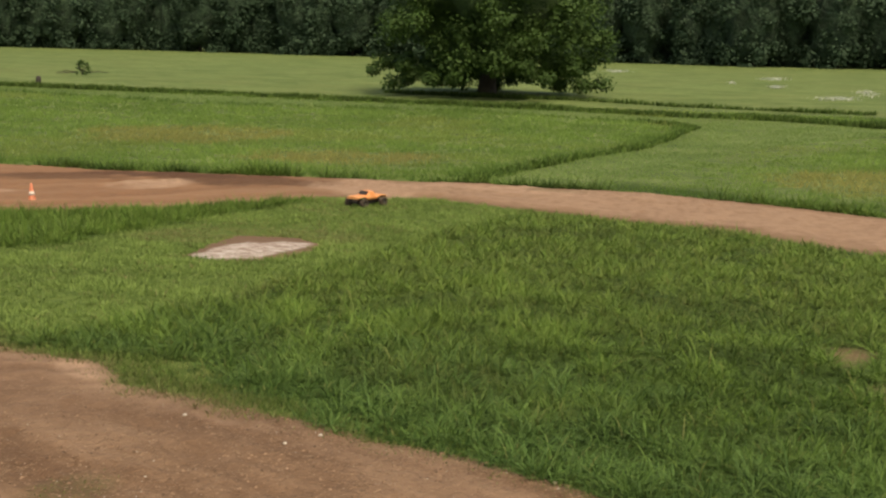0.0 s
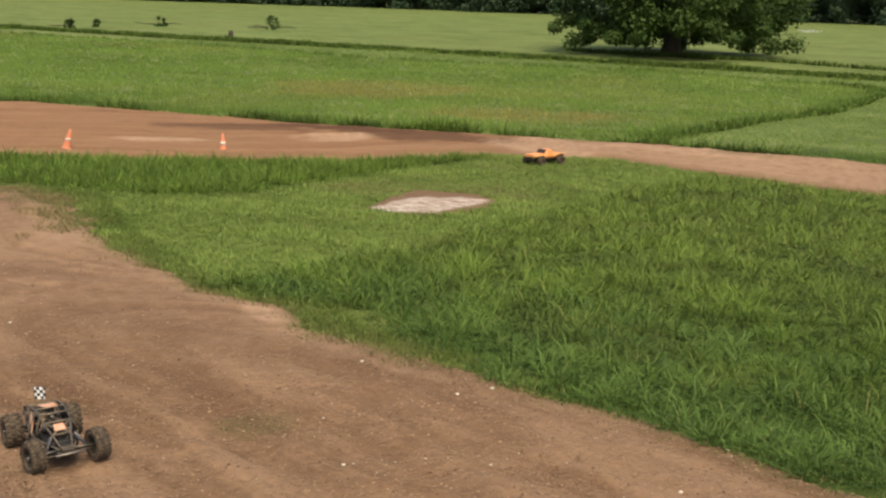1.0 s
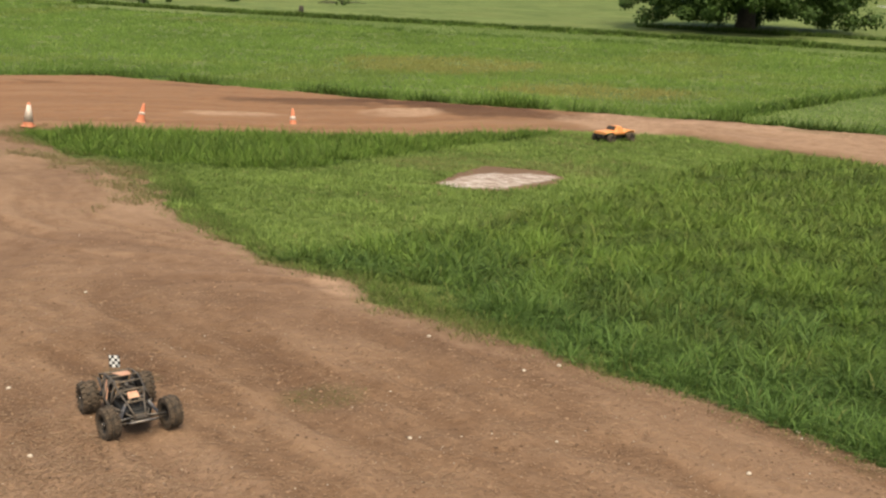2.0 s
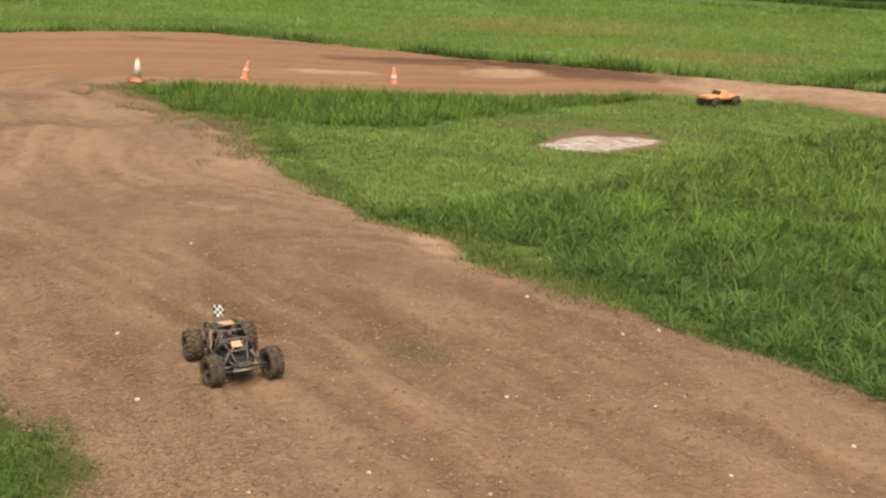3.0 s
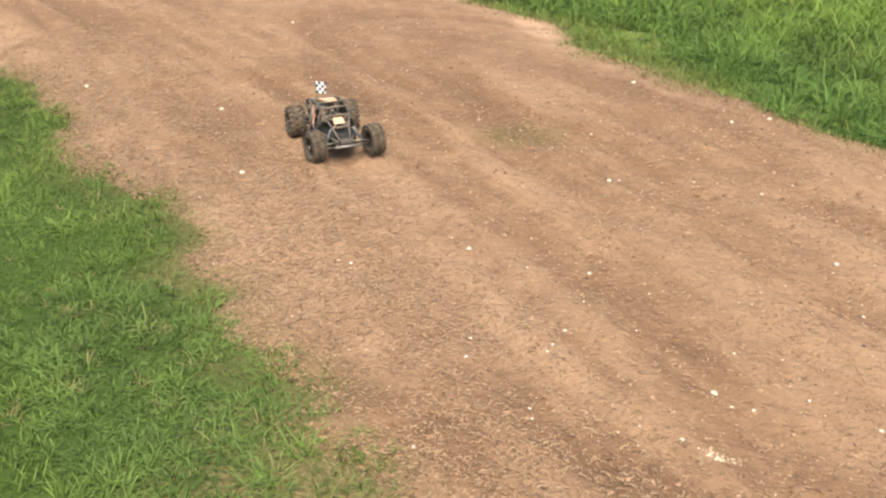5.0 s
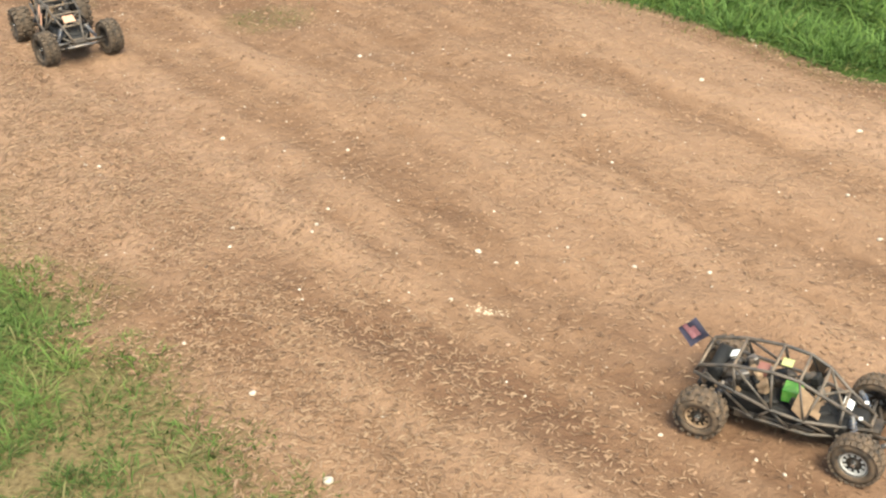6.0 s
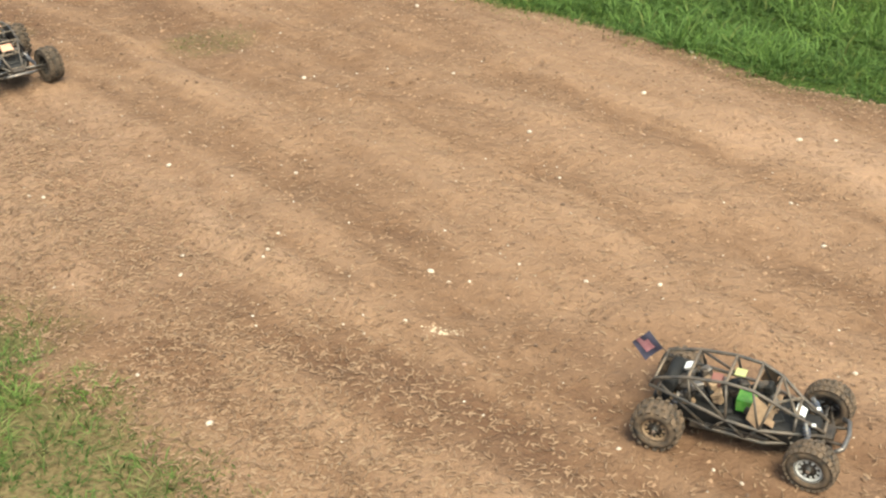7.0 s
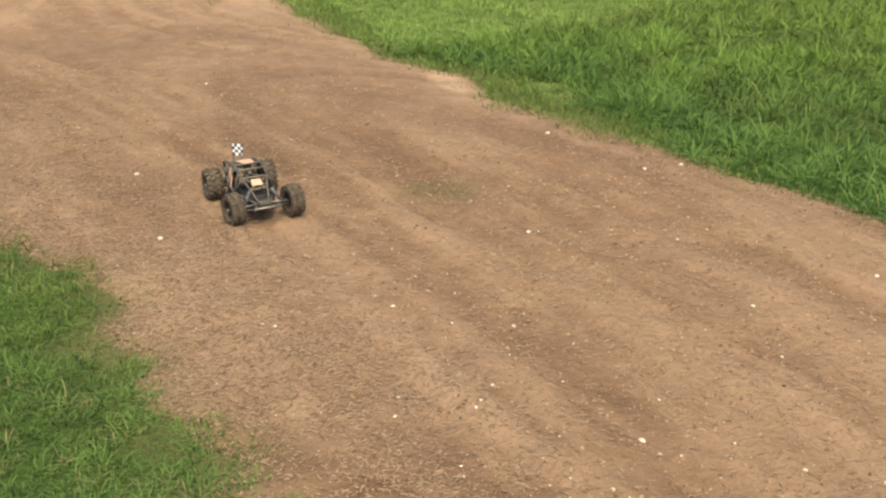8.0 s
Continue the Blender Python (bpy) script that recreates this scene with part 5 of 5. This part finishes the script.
def pickup_section(x):
    """Half of the truck body's cross section at x: points from the sill to the middle line."""
    arch = 0.0
    for hub, reach in ((0.305, 0.13), (-0.305, 0.14)):
        d = abs(x - hub)
        if d < reach:
            arch = max(arch, 0.085 * math.sqrt(1 - (d / reach) ** 2))
    flare = 0.018 * max(math.exp(-((x - 0.305) / 0.11) ** 2), math.exp(-((x + 0.305) / 0.12) ** 2))
    nose = max(0.0, (x - 0.3) / 0.14)
    belt = 0.215 + 0.012 * math.exp(-((x + 0.31) / 0.1) ** 2) - 0.02 * nose * nose
    wide = 0.19 + flare - 0.02 * nose - 0.012 * math.exp(-((x) / 0.15) ** 2)
    sill = 0.14 + arch * 0.85 + 0.03 * nose
    sill = min(sill, belt - 0.012)
    if x > 0.115:
        top = [(0.14, belt + 0.012), (0.07, belt + 0.02), (0.0, belt + 0.023)]
    elif x > -0.12:
        s = min(1.0, (0.115 - x) / 0.085)
        s2 = min(1.0, (x + 0.12) / 0.03)
        roof = belt + 0.02 + 0.082 * s * (0.75 + 0.25 * s2)
        top = [(0.15 - 0.025 * s, roof - 0.012 * s), (0.07, roof), (0.0, roof + 0.003)]
    else:
        drop = min(1.0, (-0.12 - x) / 0.01) * min(1.0, max(0.0, (x + 0.43) / 0.01))
        top = [(0.145, belt - 0.004), (0.142, belt - 0.055 * drop), (0.0, belt - 0.055 * drop)]
    return [(wide - 0.012, sill), (wide, (sill + belt) / 2), (wide - 0.008, belt), *top]


def pickup():
    truck = empty("model_pickup", "bright orange off-road model pickup truck on mown grass", "model car", "model cars on the track")
    running_gear(truck, 0.075, -0.305, 0.305, 0.215, 0.09, GREY_METAL)
    for s in (1, -1):
        wheel(truck, (-0.305, s * 0.215, 0.098), 0.098, 0.1, s, RUBBER_BROWN, False, 18, 3)
        wheel(truck, (0.305, s * 0.215, 0.098), 0.098, 0.095, s, RUBBER_BROWN, False, 18, 3, -4)
    stations = [-0.435, -0.43, -0.42, -0.4, -0.37, -0.34, -0.305, -0.27, -0.24, -0.2, -0.17, -0.14, -0.131, -0.12, -0.105, -0.09, -0.04, 0.0, 0.03, 0.05, 0.075, 0.1, 0.115, 0.125, 0.16, 0.19, 0.22, 0.26, 0.305, 0.34, 0.37, 0.4, 0.42, 0.435]
    bm = bmesh.new()
    rows = []
    for x in stations:
        half = pickup_section(x)
        rows.append([bm.verts.new((x, y, z)) for y, z in half] + [bm.verts.new((x, -y, z)) for y, z in half[-2::-1]])
    for a, b in zip(rows, rows[1:]):
        for k in range(len(a) - 1):
            bm.faces.new((a[k], b[k], b[k + 1], a[k + 1])).smooth = True
    for row, way in ((rows[0], 1), (rows[-1], -1)):
        bm.faces.new(row[::way])
    bmesh.ops.recalc_face_normals(bm, faces=bm.faces)
    bmesh.ops.solidify(bm, geom=bm.faces, thickness=0.003)
    for v in bm.verts:
        v.co.z += 0.018
    body = part("body", bm, ORANGE_BODY, truck, "scuffed bright orange pickup body")
    glass = [(0.118, 0.118, 0.242), (0.052, 0.112, 0.312), (0.052, -0.112, 0.312), (0.118, -0.118, 0.242)]
    part("windscreen", shape([(x + 0.003, y, z + 0.022) for x, y, z in glass], 0.004, (0.7, 0, 0.6)), DARK_WINDOW, body, "dark torn windscreen opening")
    for s in (1, -1):
        side = [(0.07, s * 0.158, 0.25), (0.03, s * 0.14, 0.308), (-0.085, s * 0.14, 0.308), (-0.1, s * 0.158, 0.25)]
        part("side_window", shape([(x, y + s * 0.006, z + 0.012) for x, y, z in side], 0.004, (0, 1, 0.2 * s)), ORANGE_BODY, body, "orange side window panel")
    rear = [(-0.127, 0.11, 0.298), (-0.13, 0.12, 0.235), (-0.13, -0.12, 0.235), (-0.127, -0.11, 0.298)]
    part("rear_window", shape([(x - 0.006, y, z + 0.018) for x, y, z in rear], 0.004, (1, 0, 0)), DARK_WINDOW, body, "dark rear window")
    bm = bmesh.new()
    box(bm, (0.27, 0.26, 0.006), (-0.28, 0, 0.187))
    part("bed_liner", bm, DARK_WINDOW, body, "dark truck bed floor")
    for z in (0.13, 0.165):
        bm = bmesh.new()
        tube(bm, [(0.41, -0.13, z), (0.446, -0.1, z), (0.452, 0, z), (0.446, 0.1, z), (0.41, 0.13, z)], [0.009] * 5, 8)
        part("bumper", bm, BLACK_PLASTIC, truck, "black tube bumper")
    for y in (-0.07, 0.07):
        bm = bmesh.new()
        tube(bm, [(0.3, y, 0.1), (0.45, y, 0.13), (0.45, y, 0.168)], [0.008, 0.008, 0.007], 6)
        part("bumper_stay", bm, BLACK_PLASTIC, truck)
    bm = bmesh.new()
    tube(bm, [(-0.36, 0.05, 0.12), (-0.47, 0.06, 0.145), (-0.53, 0.065, 0.15)], [0.01, 0.012, 0.01], 7)
    part("exhaust", bm, BLACK_PLASTIC, truck)
    for x in (-0.32, 0.3):
        bm = bmesh.new()
        box(bm, (0.04, 0.14, 0.11), (x, 0, 0.13), bevel=0.008)
        part("shock_tower", bm, BLACK_PLASTIC, truck)
    bm = bmesh.new()
    box(bm, (0.4, 0.17, 0.07), (0.0, 0, 0.115), bevel=0.01)
    part("inner_tray", bm, BLACK_PLASTIC, truck, "black engine and radio tray")
    return truck


stand(pickup(), -1.5, 22.95, -128, 0.95)

# ---------- cones ----------
CONE_ORANGE = mottled("faded_orange_plastic", (0.47, 0.13, 0.06), (0.55, 0.21, 0.12), 4.0, 0.6, dust=0.3, dust_color=(0.36, 0.18, 0.108))
CONE_WHITE = mottled("white_reflective_band", (0.46, 0.38, 0.32), (0.58, 0.5, 0.44), 6.0, 0.5, dust=0.2, dust_color=(0.45, 0.338, 0.262))


def traffic_cone(label, low_band, high_band):
    cone = empty("traffic_cone", label, "traffic cone", "cones along the track")
    bm = bmesh.new()
    lathe(bm, [(0.012, 0.0), (0.105, 0.0), (0.1, 0.03), (0.028, 0.46), (0.022, 0.47), (0.012, 0.47)], 20)
    bmesh.ops.rotate(bm, verts=bm.verts, matrix=Matrix.Rotation(radians(90), 3, "X"))
    part("body", bm, CONE_ORANGE, cone, "faded orange cone body")
    bm = bmesh.new()
    box(bm, (0.23, 0.23, 0.028), (0, 0, 0.014), bevel=0.012)
    part("base", bm, CONE_ORANGE, cone)
    for low, high in (low_band, high_band):
        if high > low:
            bm = bmesh.new()
            r = [0.105 - 0.077 * z / 0.46 + 0.003 for z in (low, high)]
            lathe(bm, [(r[0] - 0.006, low), (r[0], low), (r[1], high), (r[1] - 0.006, high)], 20)
            bmesh.ops.rotate(bm, verts=bm.verts, matrix=Matrix.Rotation(radians(90), 3, "X"))
            part("reflective_band", bm, CONE_WHITE, cone, "white reflective band")
    return cone


traffic_cone("faded orange traffic cone with white bands on the grass tip", (0.1, 0.43), (0, 0)).matrix_basis = pose(-12.6, 19.75, 0.05, 2, 5, 10)
traffic_cone("tilted orange traffic cone at the edge of tall grass", (0.2, 0.26), (0, 0)).matrix_basis = pose(-11.1, 21.45, 0.04, 4, 13, 25) @ Matrix.Scale(0.85, 4)
traffic_cone("upright orange traffic cone with a white band on the track", (0.15, 0.25), (0, 0)).matrix_basis = pose(-8.1, 22.35, 0.04, -2, -2, 5) @ Matrix.Scale(0.75, 4)

# ---------- the bare pale patch in the mown turf ----------
def patch_material():
    n = Nodes("pale_gravelly_crust")
    at = n.coords()
    fine, mid = n.noise(40.0, at, 5.0, 0.7), n.noise(4.5, n.stretch(at, (1.0, 2.6, 1.0), radians(-10)), 5.0, 0.7, 0.8)
    color = n.mix(n.ramp(mid, 0.44, 0.6), (0.2, 0.14, 0.11), (0.44, 0.39, 0.355))
    color = n.mix(n.ramp(fine, 0.5, 0.75, 0.0, 0.5), color, (0.216, 0.168, 0.132))
    color = n.mix(n.attribute("rim"), color, (0.12, 0.072, 0.043))
    n.bump(fine, 0.6, 0.02)
    return n.finish(color, 0.9, 0.0, 0.2)


px, py = np.meshgrid(np.arange(-4.6, -1.2, 0.04), np.arange(15.9, 18.9, 0.04))
rows, columns = px.shape
px, py = px.ravel(), py.ravel()
depth = inside(px, py, PATCH) + 0.14 * ripple(px, py, 0.5, 61, 3)
faces = grid_faces(rows, columns)
faces = faces[(depth[faces] > -0.12).all(1)]
used, corners = np.unique(faces, return_inverse=True)
px, py, depth = px[used], py[used], depth[used]
bed = np.clip(depth * 0.2, -0.05, 0.018) + 0.012 * ripple(px, py, 0.35, 62, 3) * soften(depth, 0, 0.15)
patch = mesh_from_arrays("gravel_patch", np.stack([px, py, bed], 1), corners.ravel(), np.full(len(faces), 4), patch_material(), {"rim": 1 - soften(inside(px, py, PATCH_CRUST) + 0.14 * ripple(px, py, 0.35, 64, 3), -0.06, 0.08)}, True)
tagged(patch, "bare pale gravelly patch in the mown grass", "bare patch")

# ---------- bushes and scraps in the far meadow ----------
TWIG = mottled("dead_twigs", (0.018, 0.0144, 0.012), (0.048, 0.036, 0.027), 3.0, 0.95)


def bush(x, y, width, height, label, twigs):
    rng = np.random.default_rng(int(abs(x) * 100))
    shrub = empty("bush", label, "bush", "bushes in the meadow")
    for k in range(5):
        bm = bmesh.new()
        a = 2 * math.pi * k / 5
        tube(bm, [(0, 0, -0.1), (0.15 * width * math.cos(a), 0.15 * width * math.sin(a), height * 0.4), (0.35 * width * math.cos(a), 0.35 * width * math.sin(a), height * 0.85)], [0.03, 0.02, 0.008], 5)
        part("stem", bm, TWIG, shrub)
    a, u = rng.uniform(0, 2 * np.pi, 16), rng.uniform(0.1, 0.95, 16)
    r = width * 0.42 * np.sqrt(1 - u ** 2) * rng.uniform(0.5, 1, 16)
    leaf_cloud("foliage", np.stack([r * np.cos(a), r * np.sin(a), u * height], 1), np.full(16, 0.2 * height), 420, 0.12, LEAF, shrub, rng, 0.9)
    for k in range(twigs):
        side = 1 if k % 2 else -1
        bm = bmesh.new()
        reach = side * width * rng.uniform(0.9, 1.6)
        tube(bm, [(0.2 * reach, -0.2, 0.2), (0.6 * reach, -0.3, rng.uniform(0.15, 0.35)), (reach, -0.3, rng.uniform(0.1, 0.3))], [0.04, 0.035, 0.015], 5)
        part("fallen_branch", bm, TWIG, shrub, "dead fallen branch")
    shrub.matrix_basis = pose(x, y, float(rise(np.array(x), np.array(y))))


bush(-42.3, 83.1, 1.2, 0.7, "low dark green bush in the mown meadow", 1)
bush(-42.0, 87.2, 0.9, 0.65, "small dark green bush in the mown meadow", 0)
bush(-39.1, 93.2, 1.9, 0.8, "wide low dark bush in the mown meadow", 2)
bush(-29.95, 95.4, 1.5, 1.25, "scrubby green bush among fallen branches", 5)
bm = bmesh.new()
tube(bm, [(0, 0, -0.05), (0.01, 0, 0.3), (0.03, 0.01, 0.62)], [0.2, 0.19, 0.15], 9)
stump = whole("tree_stump", bm, BARK, "short dark stump beside the field ditch", "stump")
stump.matrix_basis = pose(-27.4, 77.6, float(rise(np.array(-27.4), np.array(77.6))))

# drifts of white meadow flowers
WHITE_PETAL = mottled("white_petals", (0.36, 0.38, 0.32), (0.5, 0.52, 0.46), 5.0, 0.8)
for k, (x, y, rx, ry, count) in enumerate(((20.6, 135, 1.6, 1.8, 500), (33.7, 115.8, 1.5, 1.6, 420), (28.3, 96.3, 0.8, 0.6, 260), (27.2, 78.3, 1.7, 0.5, 380), (33.0, 89.0, 0.8, 0.6, 180), (26.5, 104.5, 0.5, 0.6, 90), (31.5, 84, 0.9, 0.3, 110))):
    rng = np.random.default_rng(300 + k)
    fx, fy = x + rx * rng.normal(0, 0.45, count), y + ry * rng.normal(0, 0.5, count)
    drift = leaf_cloud("white_flowers", np.stack([fx, fy, rise(fx, fy) + rng.uniform(0.05, 0.3, count)], 1), np.full(count, 0.05), count, 0.075, WHITE_PETAL, None, rng, 0.5)
    tagged(drift, "drift of small white flowers in the meadow", "flowers", kind="stuff")

# ---------- stones, crumbs and straw on the clay ----------
PALE_STONE = mottled("pale_quartz", (0.3, 0.25, 0.19), (0.47, 0.41, 0.34), 40.0, 0.7, bump=0.002)
RED_STONE = mottled("reddish_stone", (0.216, 0.12, 0.078), (0.33, 0.228, 0.162), 40.0, 0.8, bump=0.002)
DARK_STONE = mottled("dark_stone", (0.06, 0.036, 0.024), (0.12, 0.075, 0.048), 40.0, 0.85, bump=0.002)


def pebble_mesh(seed, material):
    rng_p = random.Random(seed)
    bm = bmesh.new()
    bmesh.ops.create_icosphere(bm, subdivisions=2, radius=0.5)
    squash = Vector((1.0, rng_p.uniform(0.7, 0.95), rng_p.uniform(0.45, 0.65)))
    for v in bm.verts:
        v.co = Vector([c * s for c, s in zip(v.co, squash)]) * (1 + 0.28 * noise.noise(v.co * 2.2 + Vector((seed * 3.1, 0, 0))))
    for face in bm.faces:
        face.smooth = True
    mesh = bpy.data.meshes.new("pebble")
    bm.to_mesh(mesh)
    bm.free()
    mesh.materials.append(material)
    return mesh


track_x, track_y, track_z = track_points[:, 0], track_points[:, 1], track_points[:, 2]
PALE_PEBBLES = [(-0.56, 4.34, 33), (-1.23, 3.19, 30), (-0.84, 2.79, 36), (-0.19, 5.87, 29), (1.3, 5.97, 36), (1.51, 6.02, 24), (-0.47, 4.26, 20), (0.13, 4.32, 23), (-0.61, 3.9, 19), (-1.3, 4.35, 21), (-1.31, 4.3, 21),
                (-1.3, 4.54, 19), (-2.06, 5.24, 28), (-1.65, 4.16, 21), (-1.38, 5.25, 21), (-0.01, 5.36, 18), (0.25, 3.24, 19), (1.09, 2.99, 23), (1.17, 3.77, 21), (1.23, 4.79, 28), (0.45, 4.33, 20), (1.34, 3.43, 20),
                (0.66, 3.08, 16), (-1.59, 3.44, 16), (1.14, 5.2, 21), (0.57, 3.14, 17), (-0.88, 8.33, 36), (-2.02, 8.78, 36), (-4.56, 6.68, 36), (-4.32, 5.01, 32), (-1.63, 6.57, 29), (-2.63, 4.8, 24), (-2.56, 4.81, 21),
                (-1.68, 5.11, 15), (-2.46, 3.79, 26), (-2.55, 3.38, 20), (0.47, 6.55, 32), (-1.12, 8.1, 36), (0.84, 7.54, 36), (-3.76, 5.67, 36), (-5.36, 9.14, 36), (-5.73, 6.64, 36), (-0.71, 6.75, 22), (-1.7, 4.34, 21),
                (-0.38, 4.27, 15), (-0.17, 4.43, 15)]
pale_meshes = [pebble_mesh(k, PALE_STONE) for k in range(3)]
for k, (x, y, size) in enumerate(PALE_PEBBLES):
    stone = tagged(new("pebble", pale_meshes[k % 3]), "small pale rounded pebble lying on the clay", "pebble", "pale pebbles on the track")
    stone.matrix_basis = pose(x, y, bed_height(x, y) + size * 0.00012, 0, 0, 47 * k) @ Matrix.Scale(size * 0.00105, 4)
other_meshes = [pebble_mesh(11, RED_STONE), pebble_mesh(12, DARK_STONE), pebble_mesh(13, DARK_STONE)]
rng = random.Random(31)
count = 0
while count < 170:
    x, y = rng.uniform(-6, 4), rng.uniform(3, 10)
    if float(inside(np.array([x]), np.array([y]), TRACK)[0]) < 0.2:
        continue
    size = rng.uniform(0.011, 0.024)
    kind = rng.randrange(3)
    stone = tagged(new("clod", other_meshes[kind]), "small reddish stone on the clay" if kind == 0 else "small dark clod of earth on the clay", "clod", "clods on the track")
    stone.matrix_basis = pose(x, y, bed_height(x, y) + size * 0.1, 0, 0, rng.uniform(0, 360)) @ Matrix.Scale(size, 4)
    count += 1


def crumbs(name, x, y, z, size, material, label):
    """Many tiny angular lumps joined as one stuff object."""
    n = len(x)
    rng = np.random.default_rng(n)
    corner = np.array([(1, 0, 0), (0, 1, 0), (-1, 0, 0), (0, -1, 0), (0, 0, 0.7)], float)
    points = corner[None] * rng.uniform(0.55, 1.3, (n, 5, 1)) * size[:, None, None] * 0.5
    turn = rng.uniform(0, 2 * np.pi, n)
    c, s = np.cos(turn)[:, None], np.sin(turn)[:, None]
    points = np.stack([points[..., 0] * c - points[..., 1] * s * 0.7, points[..., 0] * s + points[..., 1] * c * 0.7, points[..., 2]], 2)
    points += np.stack([x, y, z], 1)[:, None, :]
    corners = ((np.arange(n) * 5)[:, None] + np.array([[0, 1, 4, 1, 2, 4, 2, 3, 4, 3, 0, 4]])).ravel()
    return tagged(mesh_from_arrays(name, points.reshape(-1, 3), corners, np.full(4 * n, 3), material), label, "crumbs", kind="stuff")


def crumb_material(name, low, high):
    n = Nodes(name)
    tone = n.add("ShaderNodeNewGeometry").outputs["Random Per Island"]
    return n.finish(n.mix(tone, low, high), 0.92, 0.0, 0.2)


rng = np.random.default_rng(70)
pick = rng.integers(0, len(track_x), 230000)
x, y, z = track_x[pick] + rng.uniform(-0.03, 0.03, len(pick)), track_y[pick] + rng.uniform(-0.03, 0.03, len(pick)), track_z[pick]
chance = np.where(y < 7.5, 0.8, np.where(y < 12, 0.5, 0.0)) * (0.55 + 0.45 * soften(ripple(x, y, 0.6, 71, 3), -0.3, 0.5))
keep = (rng.uniform(0, 1, len(x)) < chance) & (x < 6)
x, y, z = x[keep], y[keep], z[keep]
crumbs("clay_crumbs", x, y, z - 0.002, np.clip(rng.gamma(1.7, 0.009, len(x)), 0.008, 0.032) * np.where(y > 7, 1.15, 1.0), crumb_material("clay_crumb", (0.062, 0.035, 0.021), (0.235, 0.15, 0.096)), "loose clay crumbs and grit on the track")
some = rng.uniform(0, 1, len(x)) < 0.04
crumbs("pale_grit", x[some] + 0.02, y[some], z[some], rng.uniform(0.006, 0.017, some.sum()), crumb_material("pale_grit", (0.3, 0.24, 0.18), (0.48, 0.444, 0.384)), "pale grit scattered on the clay")

# trodden straw, rootlets and shredded bark on the clay
def shreds(name, x, y, z, length, width, material, label):
    """Short curled strips lying on the clay, joined as one stuff object."""
    n = len(x)
    rng = np.random.default_rng(n)
    head, curl = rng.uniform(0, 2 * np.pi, n), rng.uniform(-1.3, 1.3, n)
    hump = rng.uniform(0.0, 0.16, n) * length
    rings, px, py = [], x.copy(), y.copy()
    for k in range(3):
        a = head + curl * k / 2
        w = width * (0.7, 1.0, 0.5)[k] / 2
        lift = z + 0.003 + hump * (0.0, 1.0, 0.1)[k]
        for side in (-1, 1):
            rings.append(np.stack([px - side * np.sin(a) * w, py + side * np.cos(a) * w, lift + (0.002 if side > 0 else 0)], 1))
        px, py = px + np.cos(a) * length / 2, py + np.sin(a) * length / 2
    points = np.stack(rings, 1)
    pattern = np.array([[0, 2, 3, 1, 2, 4, 5, 3]])
    tones = np.repeat(rng.uniform(0, 1, n), 6)
    ob = mesh_from_arrays(name, points.reshape(-1, 3), ((np.arange(n) * 6)[:, None] + pattern).ravel(), np.full(2 * n, 4), material, {"tone": tones, "dry": np.repeat(rng.uniform(0, 0.9, n) ** 3, 6), "along": tones})
    return tagged(ob, label, "straw", kind="stuff")


rng = np.random.default_rng(72)
pick = rng.integers(0, len(track_x), 1400000)
x, y = track_x[pick] + rng.uniform(-0.03, 0.03, len(pick)), track_y[pick] + rng.uniform(-0.03, 0.03, len(pick))
near = (y < 9.5) & (x < 4) & (x > -7)
x, y, z = x[near], y[near], track_z[pick][near]
outer, inner = away(x, y, OUTER_EDGE), away(x, y, NEAR_EDGE)
patchy = soften(ripple(x, y, 0.45, 73, 3), -0.9, 0.2)
chance = np.maximum(0.12 + 0.6 * (1 - soften(outer, 0.25, 1.5)), 0.3 * (1 - soften(inner, 0.05, 0.6))) * patchy
keep = (rng.uniform(0, 1, len(x)) < chance) & (inside(x, y, TRACK) > -0.12)
x, y, z = x[keep], y[keep], z[keep]
shreds("trodden_straw", x, y, z, rng.uniform(0.012, 0.036, len(x)), 0.006 * rng.uniform(0.6, 1.5, len(x)), STRAW, "curled trodden straw and rootlets on the clay")

# a scrap of pale chaff trodden into the clay
rng = np.random.default_rng(74)
x, y = -0.45 + rng.normal(0, 0.04, 60), 3.85 + rng.normal(0, 0.016, 60)
crumbs("chaff_scrap", x, y, np.array([bed_height(a, b) for a, b in zip(x, y)]), rng.uniform(0.006, 0.018, 60), crumb_material("chaff", (0.33, 0.252, 0.168), (0.45, 0.372, 0.276)), "scrap of pale chaff trodden into the clay")
